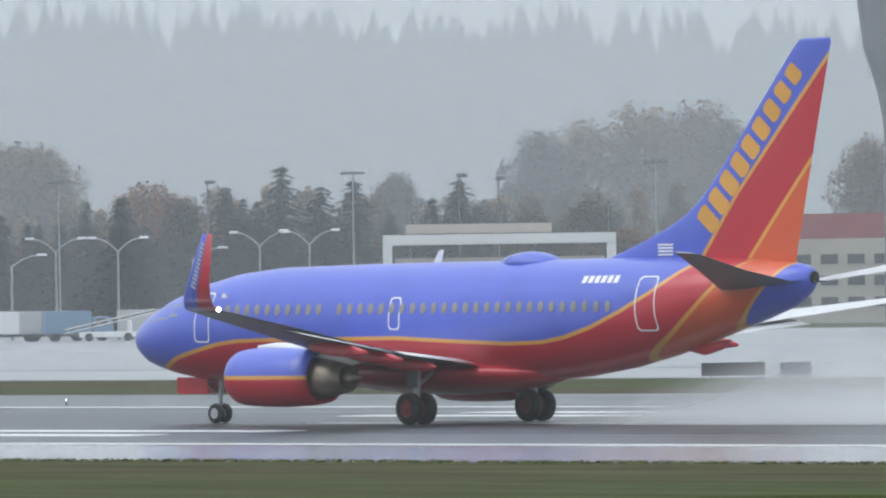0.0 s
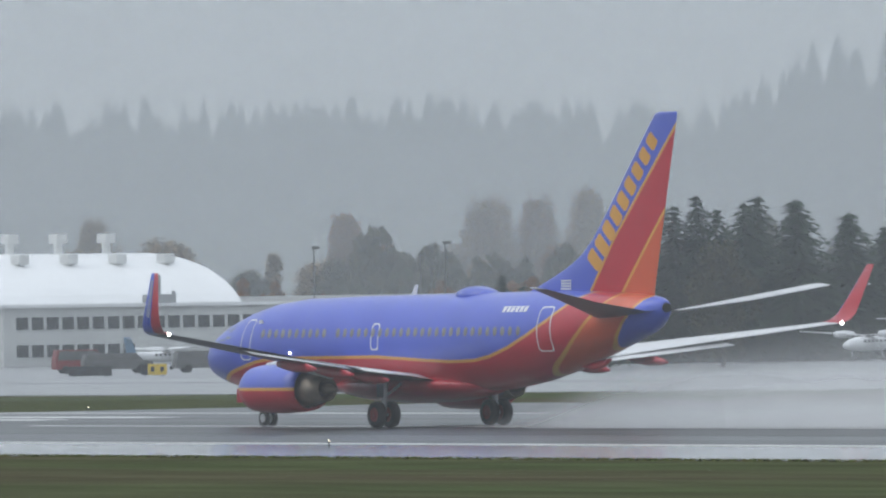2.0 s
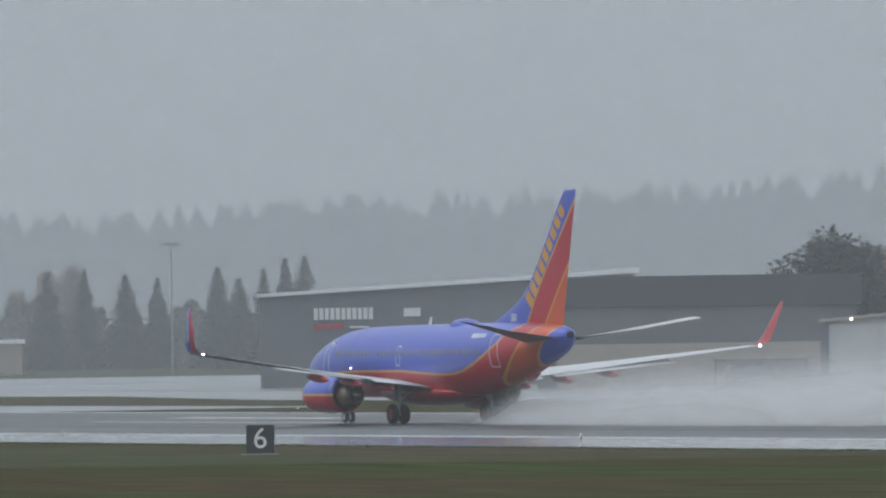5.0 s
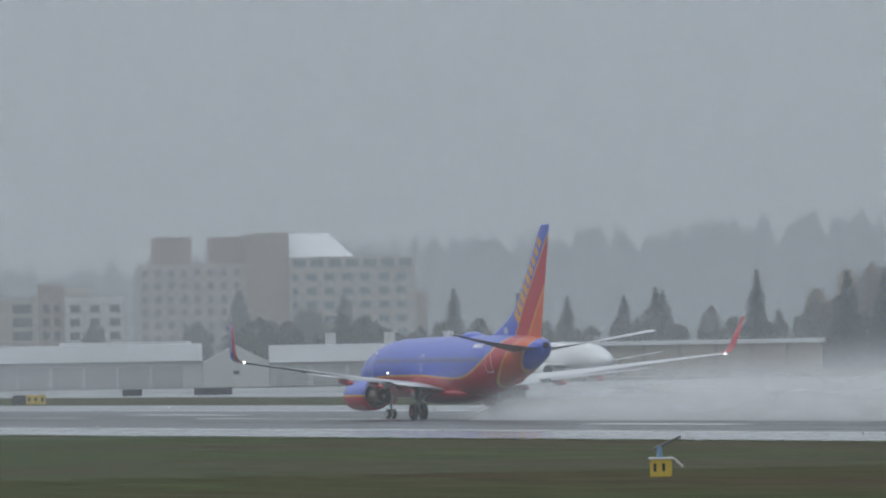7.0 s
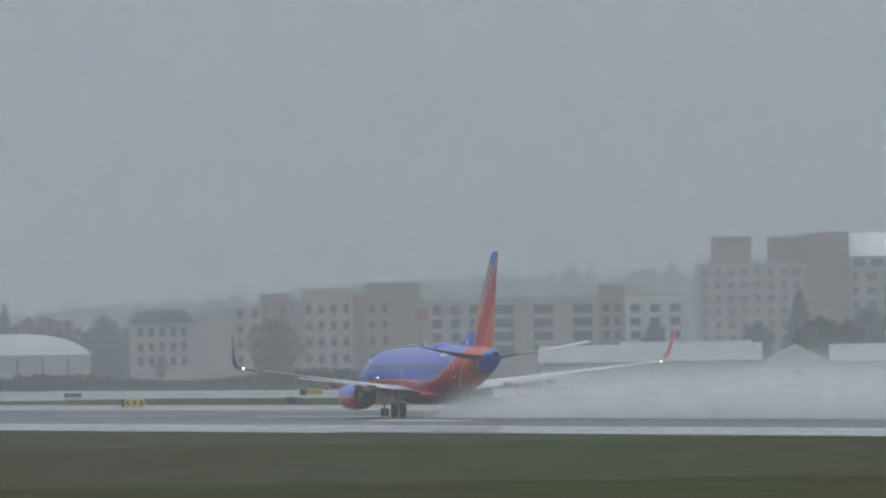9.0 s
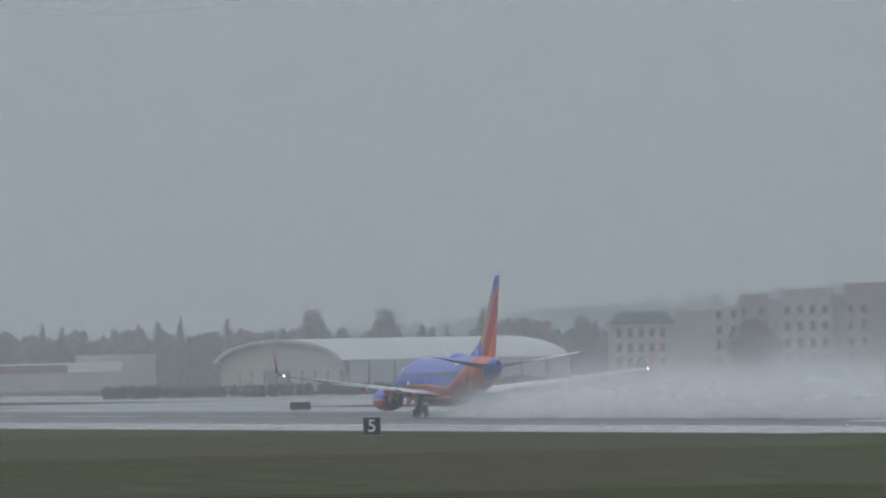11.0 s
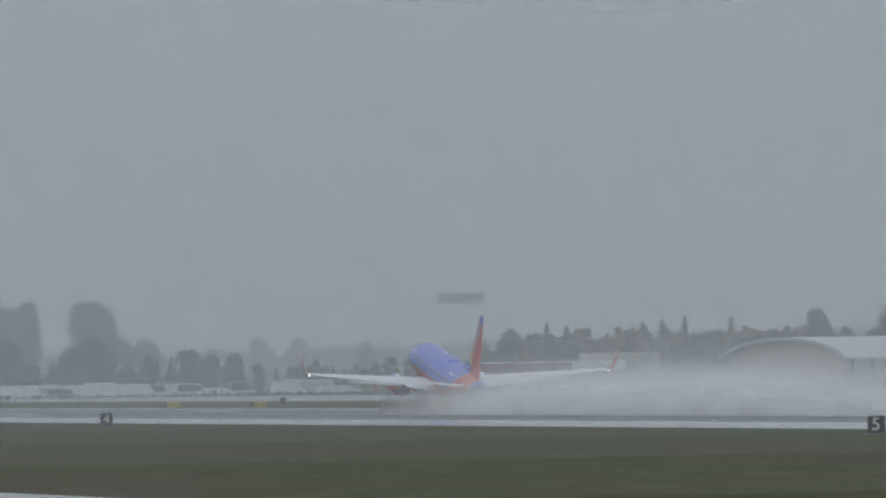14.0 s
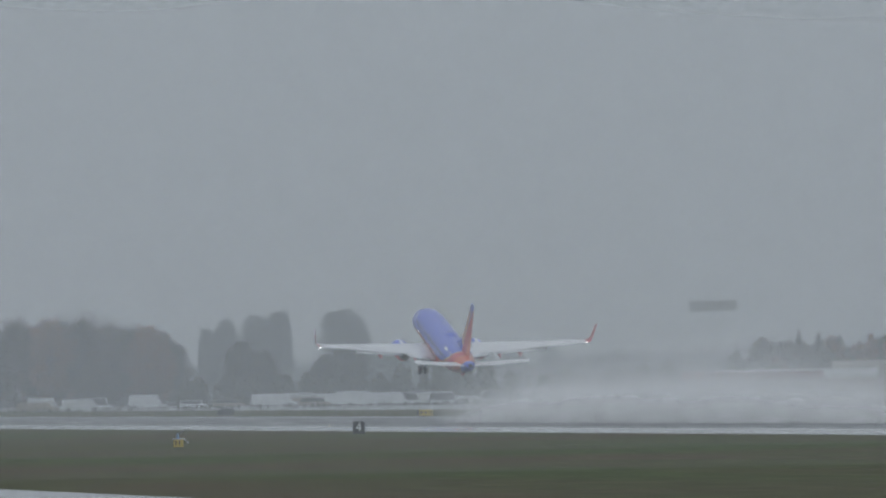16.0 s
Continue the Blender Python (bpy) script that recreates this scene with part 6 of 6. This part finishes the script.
def service_truck(az, reach, cab, box_c, label, canopy=False, turn=0.0):
    """A small apron truck: cab with a windscreen, flat bed with a box or a canopy on posts, four wheels."""
    v = tagged(empty("service_truck", Matrix.Translation(at(az, reach)) @ pose(0, 0, 0.03, 0, 0, az + turn)), label, "truck", "apron trucks")
    part("cab", prism([(1.0, 0.45), (2.7, 0.45), (2.7, 1.2), (2.3, 2.0), (1.0, 2.0)], -0.95, 0.95), cab, v)
    part("windscreen", prism([(2.72, 1.22), (2.34, 1.95), (2.28, 1.95), (2.66, 1.22)], -0.85, 0.85), GLASS, v, "dark windscreen")
    part("side_window", cube(1.25, 2.1, -0.97, -0.94, 1.3, 1.85), GLASS, v)
    part("chassis", cube(-3.0, 2.6, -0.8, 0.8, 0.4, 0.62), POLE_D, v)
    if canopy:
        part("canopy", cube(-3.0, 0.9, -1.1, 1.1, 2.3, 2.5, 0.05), box_c, v, "pale flat canopy")
        for x in (-2.9, 0.8):
            for y in (-1.0, 1.0):
                part("canopy_post", rod(bmesh.new(), (x, y, 0.6), (x, y, 2.35), 0.05), POLE, v)
        part("load", cube(-2.6, 0.3, -0.8, 0.8, 0.62, 1.5, 0.08), POLE_D, v, "dark load")
    else:
        part("box", cube(-3.0, 0.85, -1.1, 1.1, 0.64, 2.5, 0.05), box_c, v)
    for x in (-2.1, 1.8):
        for y in (-0.85, 0.85):
            part("wheel", rod(bmesh.new(), (x, y - 0.12, 0.4), (x, y + 0.12, 0.4), 0.4, 0.4, 14), TYRE, v)
    return v


for az, reach, cab, box_c, canopy, lab in ((47.52, 838, WHITE_P, WHITE_P, False, "white box truck on the wet apron"), (47.28, 838, WHITE_P, WALL_L, False, "white truck with a grey box"), (47.14, 836, ROOF_B, ROOF_B, False, "blue box truck by the apron edge"),
                                          (50.80, 838, WALL_L, WHITE_P, True, "dark apron truck under a white canopy"), (49.62, 845, WHITE_P, WALL_L, False, "white truck beside the portal frame"), (46.72, 842, POLE_D, WALL_L, False, "grey box truck behind the airliner")):
    service_truck(az, reach, cab, box_c, lab, canopy, 6)
bl = site("belt_loader", 46.98, 832, "pale belt loader with a raised lattice boom", "loader")
part("chassis", cube(-2.4, 2.4, -0.8, 0.8, 0.35, 0.8, 0.05), WHITE_P, bl)
bm = bmesh.new()
for y in (-0.45, 0.45):
    rod(bm, (-3.6, y, 0.7), (3.8, y, 2.3), 0.05)
    rod(bm, (-3.6, y, 1.0), (3.8, y, 2.6), 0.05)
    for i in range(9):
        rod(bm, (-3.5 + i * 0.85, y, 0.72 + i * 0.184), (-3.1 + i * 0.85, y, 1.1 + i * 0.184), 0.03)
part("boom", bm, WALL_W, bl, "white lattice boom")
part("belt", prism([(-3.6, 0.82), (3.8, 2.42), (3.8, 2.5), (-3.6, 0.9)], -0.4, 0.4), TYRE, bl, "black rubber belt")
for x in (-1.6, 1.6):
    for y in (-0.75, 0.75):
        part("wheel", rod(bmesh.new(), (x, y - 0.1, 0.35), (x, y + 0.1, 0.35), 0.35, 0.35, 12), TYRE, bl)
for az, c_, h_ in ((51.12, SIGN_W, 2.4), (51.03, SIGN_W, 2.0), (50.39, YELLOW, 2.2), (47.45, SIGN_W, 1.5), (46.86, SIGN_W, 1.6)):
    bo = site("bollard", az, 840, "yellow post on the apron edge" if c_ is YELLOW else "white post on the apron edge", "post", group="apron posts")
    part("post", rod(bmesh.new(), (0, 0, 0), (0, 0, h_), 0.2, 0.2, 12), c_, bo)
    part("cap", rod(bmesh.new(), (0, 0, h_), (0, 0, h_ + 0.08), 0.22, 0.12, 12), c_, bo)
sb = site("notice_board", 50.36, 850, "pale notice board on two posts", "sign")
part("board", cube(-1.0, 1.0, -0.06, 0.06, 4.0, 5.0, 0.03), WALL_L, sb)
for u in (-0.8, 0.8):
    part("post", rod(bmesh.new(), (u, 0.1, 0), (u, 0.1, 4.9), 0.07), POLE_D, sb)
# fuel tanks
tk = None
for i in range(4):
    az = 58.78 - i * 0.155
    m = Matrix.Translation(at(az, 822)) @ pose(0, 0, 0, 0, 0, az)
    if tk is None:
        tk = tagged(empty("fuel_tank", m), "white horizontal fuel tank on dark cradles", "tank", "fuel tanks")
        part("drum", loft([[(x, 1.0 + r * math.sin(a), 2.0 + r * math.cos(a)) for a in [6.2832 * j / 20 for j in range(20)]] for x, r in ((-1.15, 0.3), (-1.05, 0.95), (-0.95, 1.05), (0.95, 1.05), (1.05, 0.95), (1.15, 0.3))]), WHITE_P, tk, "", True)
        for u in (-0.7, 0.7):
            part("cradle", cube(u - 0.2, u + 0.2, 0.2, 1.8, 0, 1.15), POLE_D, tk)
        part("band", cube(-0.08, 0.08, -0.08, -0.03, 1.2, 2.8), ROOF_B, tk)
    else:
        copy_thing(tk, m)

# ragged grass along the edge of the pavement
rng = random.Random(77)
verts, faces = [], []
for i in range(9000):
    x = -620 + 490 * rng.random()
    y = 195.25 + 0.25 * noise.noise((x * 0.8, 3, 1)) - 1.2 * rng.random() ** 2
    for k in range(3):
        a, h, w = rng.uniform(0, 6.28), rng.uniform(0.03, 0.09), rng.uniform(0.05, 0.12)
        b = len(verts)
        px, py = x + rng.uniform(-0.2, 0.2), y + rng.uniform(-0.1, 0.1)
        verts += [(px - w * math.cos(a), py - w * math.sin(a), 0), (px + w * math.cos(a), py + w * math.sin(a), 0), (px + rng.uniform(-0.1, 0.1), py + rng.uniform(-0.02, 0.16), h)]
        faces.append((b, b + 1, b + 2))
me = bpy.data.meshes.new("grass_tufts")
me.from_pydata(verts, [], faces)
me.materials.append(BLADES)
tagged(new("grass_tufts", me), "short wet grass tufts along the runway shoulder", "grass", kind="stuff")


# ================= spray thrown up behind the wheels =================
def spray_sheet(front, back, low, high, material, y, seed):
    """A long ragged sheet of droplets standing along the runway, thinning upwards and to its ends."""
    bm = bmesh.new()
    rng = random.Random(seed)
    nx, nz = 90, 12
    tall, ragged = rng.uniform(0.85, 1.5), rng.uniform(0, 50)
    verts, rims = [], []
    for i in range(nx + 1):
        u = i / nx
        x = front - (front - back) * u ** 1.6
        top = (low + (high - low) * u ** 0.45) * tall * (1 + 0.22 * noise.noise((x * 0.05, ragged, 0)))
        ends = max(0.0, 1 - (front - x) / (3.5 if front > 5 else 11.0)) ** 1.5, max(0.0, (u - 0.55) / 0.45) ** 1.5
        row = []
        for j in range(nz + 1):
            v = j / nz
            row.append(bm.verts.new((x - v * low * 0.9, y + 0.6 * noise.noise((x * 0.05, y, v)), top * v)))
            rims.append(min(1.0, (v / 0.86) ** 0.95 + ends[0] * (0.8 + v) + ends[1]))
        verts.append(row)
    for a, b in zip(verts, verts[1:]):
        for j in range(nz):
            bm.faces.new((a[j], b[j], b[j + 1], a[j + 1]))
    bm.verts.index_update()
    ob = mesh_ob("spray_cloud", bm, material, True)
    ob.data.attributes.new("rim", "FLOAT", "POINT").data.foreach_set("value", rims)
    return tagged(ob, "white water spray blown up behind the airliner's wheels", "spray", "spray clouds", "stuff")


# groups: front, back, height at the front and far behind, offsets across the runway, when it rises out of the wet surface
SPRAYS = []
for k, (front, back, low, high, offsets, rise) in enumerate(((-2.8, -260, 1.2, 6.4, (-3.6, -1.2, 0.8, 3.0), None), (-3.0, -300, 1.4, 7.5, (-4.6, -1.6, 1.6, 4.4), (0.4, 4.5)),
                                                           (-2.0, -330, 2.0, 9.5, (-6.0, -2.2, 2.4, 6.0), (4.0, 10.5)), (9.0, -330, 2.3, 6.6, (-6.8, -4.2, -1.4, 1.4, 4.0, 6.6), (9.8, 12.2)),
                                                           (-4.0, -360, 4.0, 16.0, (-7.5, -5.0, -2.4, 0.0, 2.6, 5.0, 7.4), (12.8, 15.6)))):
    for i, y in enumerate(offsets):
        thick = front > 5
        start = front if thick else front + 2.5 - max(0, y + 3.2) * 0.9
        SPRAYS.append((spray_sheet(start, back, low, high, SPRAY_THICK if thick else SPRAY[min(k, 3)], y, k * 10 + i), rise, thick))


# ================= what moves =================
RUN = [(0.0, 260.1), (0.5, 284.0), (1.0, 308.5), (1.5, 333.7), (2.0, 359.4), (2.5, 385.5), (3.0, 412.0), (3.5, 439.1), (6.0, 583.6), (6.5, 613.8), (7.0, 644.4), (7.5, 675.3), (8.0, 706.7),
       (8.5, 738.5), (9.0, 770.3), (9.5, 803.0), (10.0, 836.6), (12.5, 1010.2), (13.0, 1046.0), (13.5, 1082.1), (14.0, 1118.5), (14.5, 1155.1), (15.0, 1191.8), (15.5, 1228.8), (16.0, 1266.0)]
NOSE_UP = [(0.0, 0.0, 0.0), (11.8, 0.0, 0.0), (12.3, 3.8, 0.0), (12.5, 5.0, 0.03), (13.0, 6.6, 0.06), (13.5, 7.7, 0.2), (14.0, 9.7, 0.95), (14.5, 11.3, 1.8), (15.0, 12.0, 2.65), (15.5, 13.3, 3.95), (16.0, 14.9, 6.3)]
FLEX = [(0.0, 0.0), (11.0, 0.0), (13.0, 0.3), (13.5, 0.9), (14.0, 2.1), (16.0, 2.7)]


def along(t, table, k):
    for a, b in zip(table, table[1:]):
        if t <= b[0]:
            return a[k] + (b[k] - a[k]) * (t - a[0]) / (b[0] - a[0])
    return table[-1][k]


def motions():
    times = sorted({t for t, _ in RUN} | {t for t, _, _ in NOSE_UP})
    walk(airliner, [(t, pose(-along(t, RUN, 1) + NOSE, 244.25, 0.04 + along(t, NOSE_UP, 2), 0, -along(t, NOSE_UP, 1), 180)) for t in times])
    for wing, side in airliner_wings:
        hinge = Matrix.Translation((0, side * 1.9, 2.34))
        walk(wing, [(t, hinge @ pose(0, 0, 0, side * a, 0, 0) @ hinge.inverted()) for t, a in FLEX])
    for gear in airliner_gears:
        walk(gear, [(0.0, pose(0, 0, 0)), (13.2, pose(0, 0, 0)), (15.0, pose(0, 0, -0.38)), (16.0, pose(0, 0, -0.38))])
    for sheet, rise, thick in SPRAYS:
        rows = []
        for t in times:
            up = 0.0 if rise is None else -13.0 * min(1, max(0, (rise[1] - t) / (rise[1] - rise[0])))
            lag = max(0, t - 14.3) * 36 if thick else max(0, t - 13.5) * 6
            rows.append((t, pose(-along(t, RUN, 1) + NOSE + lag, 244.25, 0.05 + up, 0, 0, 180)))
        walk(sheet, rows)


motions()
